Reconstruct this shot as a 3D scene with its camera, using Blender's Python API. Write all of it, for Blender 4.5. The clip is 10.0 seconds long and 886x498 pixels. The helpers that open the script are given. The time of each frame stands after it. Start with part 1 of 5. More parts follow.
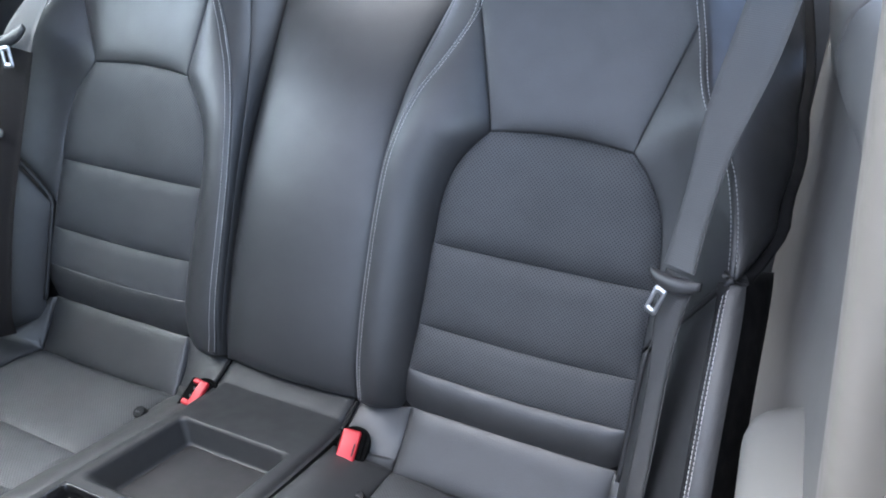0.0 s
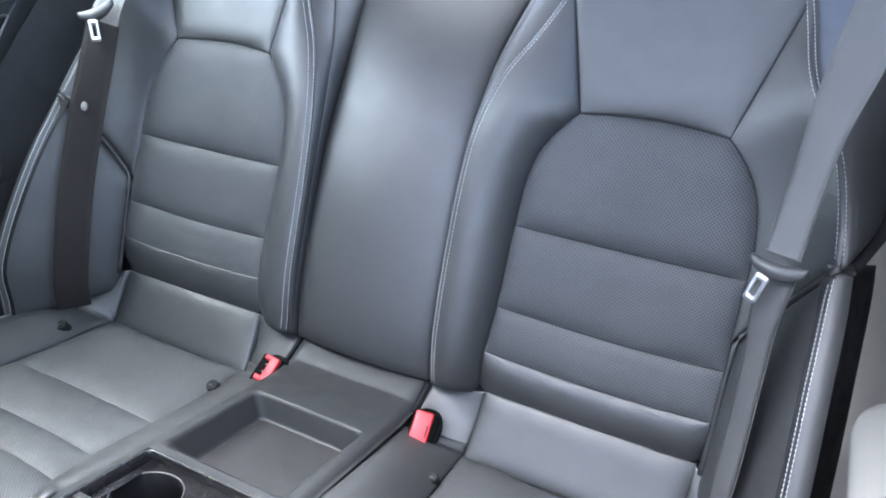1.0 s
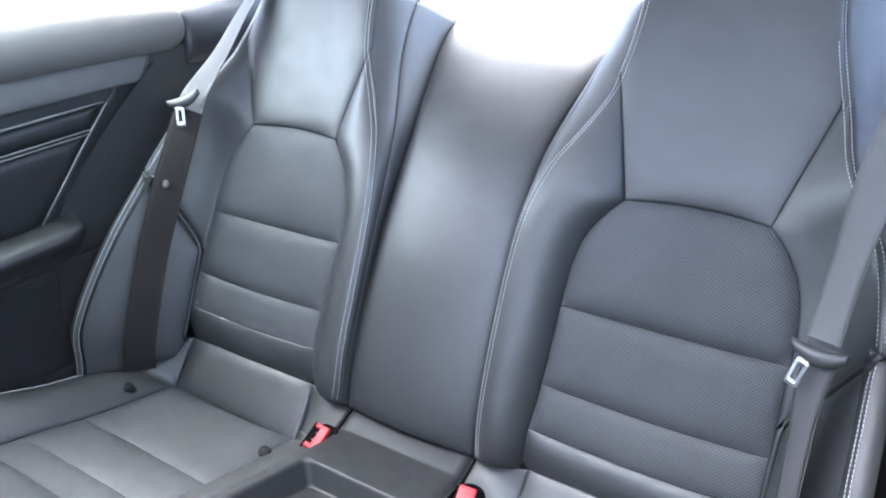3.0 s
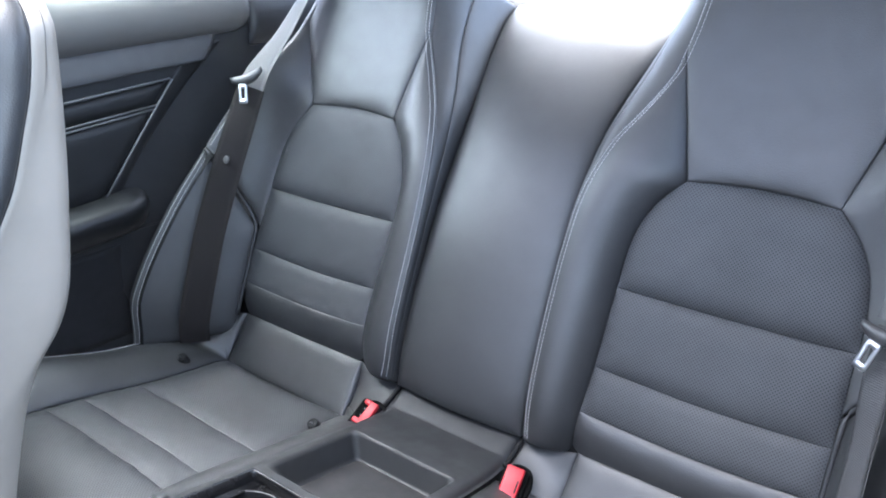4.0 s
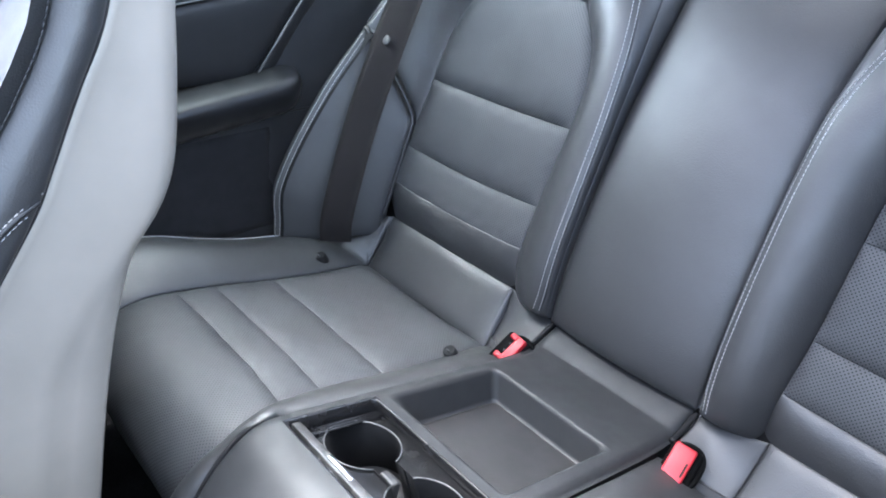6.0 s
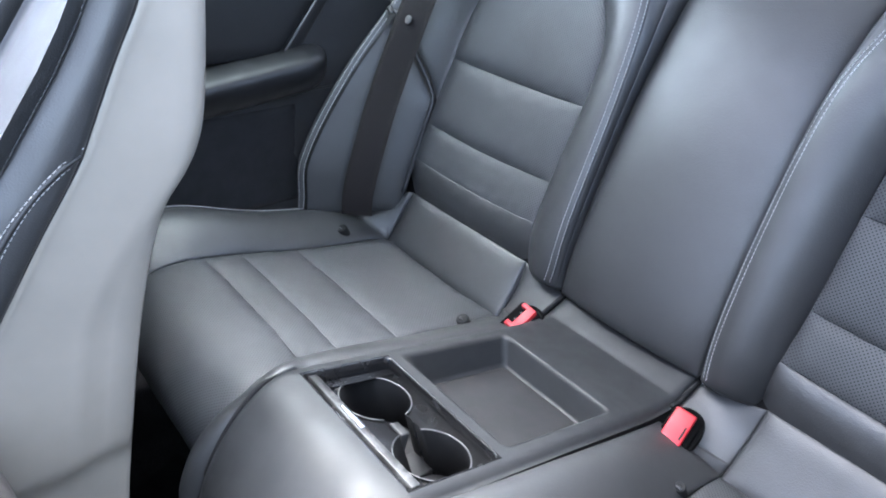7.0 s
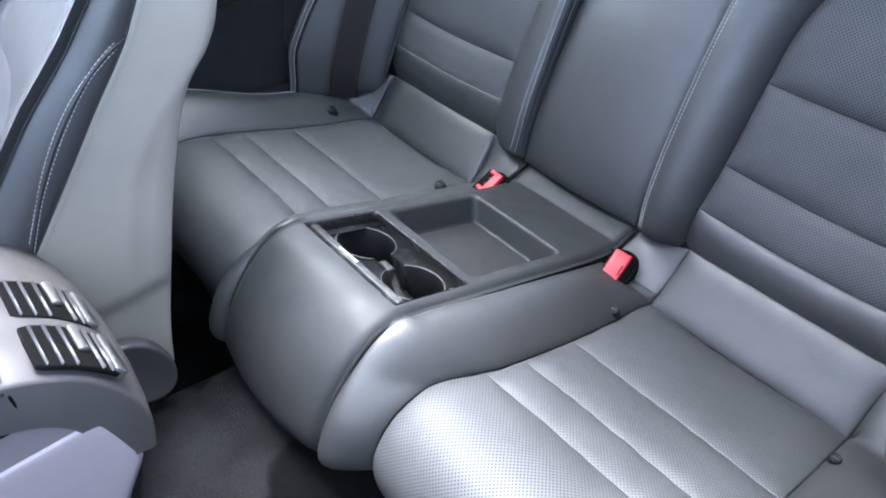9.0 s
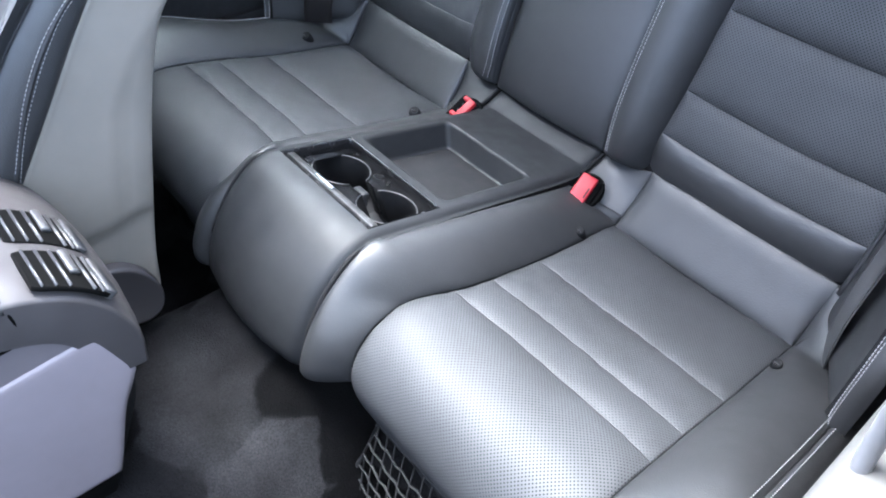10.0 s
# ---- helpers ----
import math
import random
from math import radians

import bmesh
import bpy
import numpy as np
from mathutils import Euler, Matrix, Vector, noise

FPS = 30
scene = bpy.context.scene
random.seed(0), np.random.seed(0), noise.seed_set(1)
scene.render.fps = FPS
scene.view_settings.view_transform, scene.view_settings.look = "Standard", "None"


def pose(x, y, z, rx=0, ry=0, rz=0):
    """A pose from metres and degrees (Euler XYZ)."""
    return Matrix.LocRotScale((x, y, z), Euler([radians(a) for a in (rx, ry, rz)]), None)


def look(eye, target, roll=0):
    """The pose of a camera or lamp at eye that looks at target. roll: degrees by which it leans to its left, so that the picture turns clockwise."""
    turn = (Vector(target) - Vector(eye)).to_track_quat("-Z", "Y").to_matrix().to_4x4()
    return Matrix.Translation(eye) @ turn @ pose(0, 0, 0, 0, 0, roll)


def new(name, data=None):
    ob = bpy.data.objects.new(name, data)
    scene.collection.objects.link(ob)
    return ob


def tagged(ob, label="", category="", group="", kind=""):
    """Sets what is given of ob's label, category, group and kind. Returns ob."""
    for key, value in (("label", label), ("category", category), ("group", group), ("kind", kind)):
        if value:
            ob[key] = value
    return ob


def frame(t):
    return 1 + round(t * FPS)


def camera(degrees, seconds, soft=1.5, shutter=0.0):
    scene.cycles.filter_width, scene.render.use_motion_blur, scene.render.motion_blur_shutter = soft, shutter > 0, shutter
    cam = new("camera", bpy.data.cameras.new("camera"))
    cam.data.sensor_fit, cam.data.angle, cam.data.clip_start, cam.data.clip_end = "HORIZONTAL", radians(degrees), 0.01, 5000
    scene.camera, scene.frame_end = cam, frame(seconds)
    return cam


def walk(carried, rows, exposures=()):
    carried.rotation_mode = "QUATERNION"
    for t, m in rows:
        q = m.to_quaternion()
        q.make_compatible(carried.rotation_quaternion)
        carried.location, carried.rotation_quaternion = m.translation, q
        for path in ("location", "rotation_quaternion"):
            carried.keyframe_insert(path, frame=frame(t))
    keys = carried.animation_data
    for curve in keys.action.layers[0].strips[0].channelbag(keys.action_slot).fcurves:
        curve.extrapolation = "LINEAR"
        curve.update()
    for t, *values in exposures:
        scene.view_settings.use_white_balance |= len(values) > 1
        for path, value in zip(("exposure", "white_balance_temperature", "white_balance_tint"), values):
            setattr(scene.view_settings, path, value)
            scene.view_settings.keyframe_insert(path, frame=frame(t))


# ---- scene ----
cam = camera(63.0, 10.0, soft=1.9)
PATH = [
    (0, (0.503, -0.522, 0.983), (-0.197, 1.081, 0.014), 0.7),
    (0.5, (0.458, -0.535, 0.99), (-0.264, 1.039, -0.01), 0.9),
    (1, (0.45, -0.551, 0.96), (-0.327, 1.014, -0.012), 1.3),
    (1.5, (0.445, -0.545, 0.969), (-0.368, 1.005, 0.001), 1.2),
    (2, (0.45, -0.556, 0.966), (-0.408, 1.008, 0.063), 1.2),
    (2.5, (0.465, -0.567, 0.977), (-0.448, 1.008, 0.148), 1.0),
    (2.7, (0.4697, -0.5736, 0.9756), (-0.462, 1.005, 0.176), 1.0),
    (3.8, (0.477, -0.608, 0.94), (-0.558, 0.944, 0.219), 1.6),
    (4, (0.468, -0.606, 0.932), (-0.592, 0.918, 0.186), 1.7),
    (4.5, (0.425, -0.566, 0.901), (-0.709, 0.866, 0.086), 2.4),
    (5, (0.382, -0.516, 0.882), (-0.824, 0.812, -0.002), 2.7),
    (5.5, (0.36, -0.499, 0.865), (-0.903, 0.734, -0.075), 2.8),
    (7, (0.409, -0.514, 0.86), (-0.932, 0.586, -0.136), 2.6),
    (7.5, (0.444, -0.536, 0.866), (-0.869, 0.551, -0.181), 2.8),
    (8, (0.483, -0.562, 0.888), (-0.804, 0.508, -0.207), 2.6),
    (8.5, (0.51, -0.586, 0.901), (-0.738, 0.475, -0.247), 2.6),
    (9, (0.527, -0.595, 0.908), (-0.66, 0.438, -0.326), 2.5),
    (9.5, (0.543, -0.604, 0.92), (-0.577, 0.402, -0.398), 2.7),
    (10, (0.561, -0.603, 0.933), (-0.495, 0.376, -0.455), 3.0),
]
EXPOSURES = [(0.0, 4.24, 5780, 4), (0.5, 4.5, 5780, 4), (1.2, 4.95, 5750, 4), (2.5, 5.0, 5800, 5), (4.0, 4.6, 5750, 5), (5.5, 4.85, 5700, 5), (7.5, 4.7, 5650, 5), (10.0, 4.45, 5500, 5)]
walk(cam, [(t, look(eye, target, roll)) for t, eye, target, roll in PATH], EXPOSURES)

# ---- daylight ----
SUN_ELEV, SUN_TURN = 74.0, 260.0
world = bpy.data.worlds.new("sky")
scene.world = world
world.use_nodes = True
wn = world.node_tree
sky = wn.nodes.new("ShaderNodeTexSky")
sky.sky_type = "NISHITA"
sky.sun_disc = False
sky.sun_elevation, sky.sun_rotation = radians(SUN_ELEV), radians(SUN_TURN)
sky.air_density, sky.dust_density, sky.ozone_density = 0.45, 5.5, 0.7
wn.nodes["Background"].inputs["Strength"].default_value = 0.15
wn.links.new(sky.outputs[0], wn.nodes["Background"].inputs[0])
sun_data = bpy.data.lights.new("sun", "SUN")
sun_data.energy, sun_data.angle, sun_data.color = 0.50, radians(28), (1.0, 0.97, 0.89)
sun = new("sun", sun_data)
sd = Vector((math.sin(radians(SUN_TURN)) * math.cos(radians(SUN_ELEV)), math.cos(radians(SUN_TURN)) * math.cos(radians(SUN_ELEV)), math.sin(radians(SUN_ELEV))))
sun.matrix_world = look(sd * 20, (0, 0, 0))


def opening_light(name, place, target, width, height, power, color):
    """An added area lamp in one of the cabin's openings, for the sky's light."""
    data = bpy.data.lights.new(name, "AREA")
    data.shape, data.size, data.size_y = "RECTANGLE", width, height
    data.energy, data.color = power, color
    ob = new(name, data)
    ob.matrix_world = look(place, target)


opening_light("door_daylight", (0.86, -0.62, 1.05), (-0.2, -0.35, 0.55), 0.9, 0.4, 0.58, (0.93, 1.0, 0.99))
# Added fill from ahead for the right backrest, kept off the left seat.
opening_light("front_right_fill", (0.32, -1.34, 1.04), (0.32, 0.2, 0.66), 0.6, 0.26, 0.18, (1.0, 0.95, 0.88))
# Added lamp inside the left window to lift the left cushion.
opening_light("side_window_daylight", (-0.57, -0.16, 0.99), (-0.22, -0.12, 0.35), 0.5, 0.26, 0.36, (0.90, 0.98, 0.95))
opening_light("rear_window_daylight", (0.0, 0.60, 1.12), (0.0, 0.42, 0.80), 1.0, 0.36, 0.22, (0.93, 0.98, 0.96))


# ---- materials ----
def material(name, color, rough=0.5, metal=0.0, spec=0.5):
    m = bpy.data.materials.new(name)
    m.use_nodes = True
    b = m.node_tree.nodes["Principled BSDF"]
    b.inputs["Base Color"].default_value = (*color, 1)
    b.inputs["Roughness"].default_value = rough
    b.inputs["Metallic"].default_value = metal
    b.inputs["Specular IOR Level"].default_value = spec
    return m


def node(m, kind, **inputs):
    n = m.node_tree.nodes.new(kind)
    for k, v in inputs.items():
        n.inputs[k.replace("_", " ")].default_value = v
    return n


def link(m, a, b):
    m.node_tree.links.new(a, b)


def math_node(m, op, a, b=None):
    n = m.node_tree.nodes.new("ShaderNodeMath")
    n.operation = op
    for i, v in enumerate((a, b)):
        if v is None:
            continue
        if isinstance(v, (int, float)):
            n.inputs[i].default_value = v
        else:
            link(m, v, n.inputs[i])
    return n.outputs[0]


def grained(name, color, rough, grain=700.0, bump=0.12, vary=0.18, spec=0.5, cell=True, rough_vary=0.1, dist=0.0006):
    """A surface with fine grain relief and broad, soft unevenness of tone and gloss."""
    m = material(name, color, rough, 0.0, spec)
    b = m.node_tree.nodes["Principled BSDF"]
    tc = node(m, "ShaderNodeTexCoord")
    broad = node(m, "ShaderNodeTexNoise", Scale=9.0, Detail=5.0, Roughness=0.6)
    link(m, tc.outputs["Object"], broad.inputs["Vector"])
    ramp = node(m, "ShaderNodeMapRange")
    ramp.inputs["From Min"].default_value, ramp.inputs["From Max"].default_value = 0.3, 0.7
    ramp.inputs["To Min"].default_value, ramp.inputs["To Max"].default_value = 1 - vary, 1 + vary
    link(m, broad.outputs["Fac"], ramp.inputs["Value"])
    mix = node(m, "ShaderNodeVectorMath")
    mix.operation = "SCALE"
    mix.inputs[0].default_value = color
    link(m, ramp.outputs[0], mix.inputs["Scale"])
    link(m, mix.outputs[0], b.inputs["Base Color"])
    r2 = node(m, "ShaderNodeMapRange")
    r2.inputs["From Min"].default_value, r2.inputs["From Max"].default_value = 0.3, 0.7
    r2.inputs["To Min"].default_value, r2.inputs["To Max"].default_value = rough - rough_vary, rough + rough_vary
    mid = node(m, "ShaderNodeTexNoise", Scale=38.0, Detail=4.0)
    link(m, tc.outputs["Object"], mid.inputs["Vector"])
    link(m, mid.outputs["Fac"], r2.inputs["Value"])
    link(m, r2.outputs[0], b.inputs["Roughness"])
    if cell:
        fine = node(m, "ShaderNodeTexVoronoi", Scale=grain)
        out = fine.outputs["Distance"]
    else:
        fine = node(m, "ShaderNodeTexNoise", Scale=grain, Detail=3.0)
        out = fine.outputs["Fac"]
    link(m, tc.outputs["Object"], fine.inputs["Vector"])
    bp = node(m, "ShaderNodeBump", Strength=bump, Distance=dist)
    link(m, out, bp.inputs["Height"])
    link(m, bp.outputs[0], b.inputs["Normal"])
    return m


def perforated(name, color, rough, pitch=0.0044, hole=0.185):
    """Leather with rows of small punched holes, laid out in the metres of the cover's own flat pattern."""
    m = grained(name, color, rough, rough_vary=0.03)
    b = m.node_tree.nodes["Principled BSDF"]
    old = b.inputs["Normal"].links[0].from_node
    uv = node(m, "ShaderNodeUVMap")
    sep = node(m, "ShaderNodeSeparateXYZ")
    link(m, uv.outputs[0], sep.inputs[0])
    x = math_node(m, "DIVIDE", sep.outputs[0], pitch)
    y = math_node(m, "DIVIDE", sep.outputs[1], pitch * 0.52)
    row = math_node(m, "FLOOR", y)
    odd = math_node(m, "MULTIPLY", math_node(m, "MODULO", row, 2.0), 0.5)
    fx = math_node(m, "SUBTRACT", math_node(m, "FRACT", math_node(m, "ADD", x, odd)), 0.5)
    fy = math_node(m, "MULTIPLY", math_node(m, "SUBTRACT", math_node(m, "FRACT", y), 0.5), 0.52)
    d = math_node(m, "SQRT", math_node(m, "ADD", math_node(m, "MULTIPLY", fx, fx), math_node(m, "MULTIPLY", fy, fy)))
    ramp = node(m, "ShaderNodeMapRange")
    ramp.inputs["From Min"].default_value, ramp.inputs["From Max"].default_value = hole * 0.6, hole * 1.15
    link(m, d, ramp.inputs["Value"])
    col_in = b.inputs["Base Color"].links[0].from_socket
    sc = node(m, "ShaderNodeVectorMath")
    sc.operation = "SCALE"
    link(m, col_in, sc.inputs[0])
    low = math_node(m, "ADD", math_node(m, "MULTIPLY", ramp.outputs[0], 0.75), 0.25)
    link(m, low, sc.inputs["Scale"])
    link(m, sc.outputs[0], b.inputs["Base Color"])
    link(m, math_node(m, "MULTIPLY", low, 0.40), b.inputs["Specular IOR Level"])
    bp = node(m, "ShaderNodeBump", Strength=0.35, Distance=0.0004)
    link(m, ramp.outputs[0], bp.inputs["Height"])
    link(m, old.outputs[0], bp.inputs["Normal"])
    link(m, bp.outputs[0], b.inputs["Normal"])
    return m


LEATHER = (0.0142, 0.0147, 0.0158)
leather = grained("black_leather", LEATHER, 0.53, rough_vary=0.04, spec=0.68, bump=0.2)
leather_holes = perforated("perforated_black_leather", (0.0325, 0.0338, 0.0362), 0.60)
soft_plastic = grained("soft_black_plastic", (0.012, 0.0125, 0.0135), 0.56, grain=1500, bump=0.12, vary=0.1, spec=0.36)
shell_plastic = grained("grey_shell_plastic", (0.192, 0.175, 0.152), 0.45, grain=1300, bump=0.1, vary=0.1)
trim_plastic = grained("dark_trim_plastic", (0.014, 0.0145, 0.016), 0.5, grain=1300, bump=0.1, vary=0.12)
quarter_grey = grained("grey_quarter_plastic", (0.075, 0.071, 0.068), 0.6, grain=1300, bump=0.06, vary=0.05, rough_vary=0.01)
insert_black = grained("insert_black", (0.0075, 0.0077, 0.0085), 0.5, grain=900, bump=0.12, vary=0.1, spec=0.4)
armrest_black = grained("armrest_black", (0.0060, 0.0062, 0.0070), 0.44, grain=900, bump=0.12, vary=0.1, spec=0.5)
band_grey = grained("dark_band_plastic", (0.034, 0.034, 0.036), 0.55, grain=1300, bump=0.06, vary=0.06)
moulding_grey = grained("moulding_grey", (0.085, 0.085, 0.088), 0.4, grain=500, bump=0.05)
shelf_grey = grained("grey_shelf_fabric", (0.075, 0.073, 0.073), 0.7, grain=900, bump=0.1, vary=0.06, cell=False)
# Paler, lit tone of the trim for the door side.
lit_trim_grey = grained("lit_grey_trim_plastic", (0.085, 0.083, 0.079), 0.65, grain=1300, bump=0.06, vary=0.04, rough_vary=0.01)
side_plastic = grained("grey_side_plastic", (0.180, 0.160, 0.175), 0.5, grain=1300, bump=0.06, vary=0.06)
pillar_plastic = grained("pale_pillar_plastic", (0.105, 0.098, 0.087), 0.55, grain=1300, bump=0.06, vary=0.06)
gloss_black = grained("gloss_black", (0.006, 0.006, 0.0065), 0.22, grain=60, bump=0.02, vary=0.2, cell=False, spec=0.3)
dusty_black = grained("worn_gloss_black", (0.035, 0.035, 0.035), 0.5, grain=160, bump=0.3, vary=0.95, cell=False)
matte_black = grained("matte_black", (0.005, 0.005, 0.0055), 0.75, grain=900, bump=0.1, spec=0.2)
net_cord = grained("net_cord", (0.0045, 0.0045, 0.005), 0.8, grain=900, bump=0.3)
piping_mat = material("black_piping", (0.008, 0.008, 0.009), 0.55)
chrome = material("satin_chrome", (0.62, 0.63, 0.65), 0.22, 1.0)
steel = material("buckle_steel", (0.42, 0.43, 0.45), 0.45, 1.0)
cover_plastic = grained("dark_cover_plastic", (0.040, 0.037, 0.038), 0.4, grain=1300, bump=0.1, vary=0.1)
strip_plastic = grained("mauve_strip_plastic", (0.105, 0.094, 0.102), 0.5, grain=1300, bump=0.06, vary=0.06)
# Black plastics taken darker still, for the shade inside recesses.
recess_black = material("recess_black", (0.002, 0.002, 0.002), 0.9, 0.0, 0.05)
well_shade_black = grained("well_shade_black", (0.003, 0.003, 0.0033), 0.7, grain=300, bump=0.05, spec=0.08)
slat_grey = grained("slat_grey", (0.045, 0.045, 0.047), 0.4, grain=500, bump=0.05)
slat_dark = grained("dark_slat", (0.020, 0.020, 0.022), 0.45, grain=500, bump=0.05)
silver = grained("silver_plastic", (0.20, 0.20, 0.21), 0.35, grain=500, bump=0.05)
red = grained("red_plastic", (0.265, 0.0045, 0.011), 0.55, grain=400, bump=0.05, vary=0.1)
dark_thread = material("dark_grey_thread", (0.07, 0.07, 0.075), 0.8)
dim_thread = material("dim_grey_thread", (0.26, 0.26, 0.26), 0.8)
thread = material("grey_thread", (0.34, 0.34, 0.34), 0.75)
button_grey = grained("grey_button", (0.05, 0.05, 0.05), 0.65, grain=600, bump=0.05, spec=0.25)
tongue_plastic = grained("grey_black_tongue", (0.022, 0.022, 0.023), 0.5, grain=600, bump=0.1)
rubber = grained("black_rubber", (0.013, 0.013, 0.014), 0.8, spec=0.25, grain=300, bump=0.1)
fabric_roof = grained("pale_roof_fabric", (0.50, 0.42, 0.36), 0.9, grain=1500, bump=0.2, cell=False)
tinted_glass = material("tinted_window_glass", (0.92, 0.94, 0.94), 0.0)
tinted_glass.node_tree.nodes["Principled BSDF"].inputs["Transmission Weight"].default_value = 1.0
tinted_glass.node_tree.nodes["Principled BSDF"].inputs["IOR"].default_value = 1.1
asphalt = grained("pale_paving", (0.14, 0.137, 0.13), 0.9, grain=120, bump=0.5, vary=0.3, cell=False, dist=0.004)
carpet = grained("dark_carpet", (0.0058, 0.0057, 0.0061), 0.95, grain=600, bump=1.0, vary=0.6, spec=0.05, cell=False, dist=0.003)


def napped(m, low, high, scale=6.0):
    """Brushed patches where the pile lies the other way."""
    b = m.node_tree.nodes["Principled BSDF"]
    tc = node(m, "ShaderNodeTexCoord")
    bend = node(m, "ShaderNodeTexNoise", Scale=scale * 1.5, Detail=3.0)
    link(m, tc.outputs["Object"], bend.inputs["Vector"])
    shift = node(m, "ShaderNodeVectorMath")
    shift.operation = "MULTIPLY_ADD"
    link(m, bend.outputs["Color"], shift.inputs[0])
    shift.inputs[1].default_value = (0.5 / scale,) * 3
    link(m, tc.outputs["Object"], shift.inputs[2])
    patch = node(m, "ShaderNodeTexVoronoi", Scale=scale)
    patch.feature = "SMOOTH_F1"
    patch.inputs["Smoothness"].default_value = 0.12
    link(m, shift.outputs[0], patch.inputs["Vector"])
    tone = node(m, "ShaderNodeSeparateXYZ")
    link(m, patch.outputs["Color"], tone.inputs[0])
    ramp = node(m, "ShaderNodeMapRange")
    ramp.inputs["From Min"].default_value, ramp.inputs["From Max"].default_value = 0.1, 0.9
    ramp.inputs["To Min"].default_value, ramp.inputs["To Max"].default_value = low, high
    link(m, tone.outputs[0], ramp.inputs["Value"])
    tuft = node(m, "ShaderNodeTexNoise", Scale=420.0, Detail=2.0)
    link(m, tc.outputs["Object"], tuft.inputs["Vector"])
    sc = node(m, "ShaderNodeVectorMath")
    sc.operation = "SCALE"
    link(m, b.inputs["Base Color"].links[0].from_socket, sc.inputs[0])
    link(m, math_node(m, "MULTIPLY", ramp.outputs[0], math_node(m, "ADD", math_node(m, "MULTIPLY", tuft.outputs["Fac"], 1.6), 0.2)), sc.inputs["Scale"])
    link(m, sc.outputs[0], b.inputs["Base Color"])


napped(carpet, 0.5, 3.0, 10.0)
napped(dusty_black, 0.3, 1.3, 90.0)


def woven(name, color):
    m = material(name, color, 0.75, 0.0, 0.12)
    b = m.node_tree.nodes["Principled BSDF"]
    uv = node(m, "ShaderNodeUVMap")
    w = node(m, "ShaderNodeTexWave", Scale=190.0, Distortion=1.2, Detail=1.0)
    w.bands_direction = "X"
    link(m, uv.outputs[0], w.inputs["Vector"])
    w2 = node(m, "ShaderNodeTexWave", Scale=140.0, Distortion=0.6)
    w2.bands_direction = "Y"
    link(m, uv.outputs[0], w2.inputs["Vector"])
    h = math_node(m, "MULTIPLY", w.outputs["Fac"], w2.outputs["Fac"])
    bp = node(m, "ShaderNodeBump", Strength=0.5, Distance=0.0006)
    link(m, h, bp.inputs["Height"])
    link(m, bp.outputs[0], b.inputs["Normal"])
    return m


# The lower straps get darker, shaded tones of the belts' webbing.
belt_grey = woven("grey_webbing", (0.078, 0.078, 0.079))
belt_brown_shaded = woven("shaded_brown_webbing", (0.0090, 0.0078, 0.0078))
belt_grey_shaded = woven("shaded_webbing", (0.050, 0.050, 0.051))


# ---- building helpers ----
def thing(name, label, category, place=(0, 0, 0), group="", kind=""):
    ob = new(name)
    ob.location = place
    ob.empty_display_size = 0.05
    return tagged(ob, label, category, group, kind)


def part(name, bm, mat, parent, label="", smooth=True):
    me = bpy.data.meshes.new(name)
    bm.to_mesh(me)
    bm.free()
    me.materials.append(mat)
    if smooth:
        for p in me.polygons:
            p.use_smooth = True
    ob = new(name, me)
    if parent is not None:
        up = parent
        base = Vector(parent.location)
        while up.parent is not None:
            up = up.parent
            base += Vector(up.location)
        for v in me.vertices:
            v.co -= base
        ob.parent = parent
    if label:
        ob["label"] = label
    return ob


def curve(points):
    """A smooth function through (t, value) pairs."""
    ts = [p[0] for p in points]
    vs = [Vector(p[1:]) if len(p) > 2 else p[1] for p in points]
    n = len(ts)
    tan = []
    for i in range(n):
        a, b = max(i - 1, 0), min(i + 1, n - 1)
        tan.append((vs[b] - vs[a]) / (ts[b] - ts[a]))

    def f(t):
        if t <= ts[0]:
            return vs[0] + tan[0] * (t - ts[0])
        if t >= ts[-1]:
            return vs[-1] + tan[-1] * (t - ts[-1])
        i = 0
        while ts[i + 1] < t:
            i += 1
        h = ts[i + 1] - ts[i]
        k = (t - ts[i]) / h
        return (vs[i] * (2 * k**3 - 3 * k**2 + 1) + tan[i] * (h * (k**3 - 2 * k**2 + k)) + vs[i + 1] * (3 * k**2 - 2 * k**3) + tan[i + 1] * (h * (k**3 - k**2)))

    return f


def along(points):
    """A smooth function of the running length through points, and its whole length."""
    run, rows = 0.0, []
    for i, p in enumerate(points):
        if i:
            run += (Vector(p) - Vector(points[i - 1])).length
        rows.append((run, *p))
    return curve(rows), run


def ease(k, amount=0.7):
    return (1 - amount) * k + amount * (0.5 - 0.5 * math.cos(math.pi * k))


TOWARD = Vector((0.0, -0.6, 0.8))


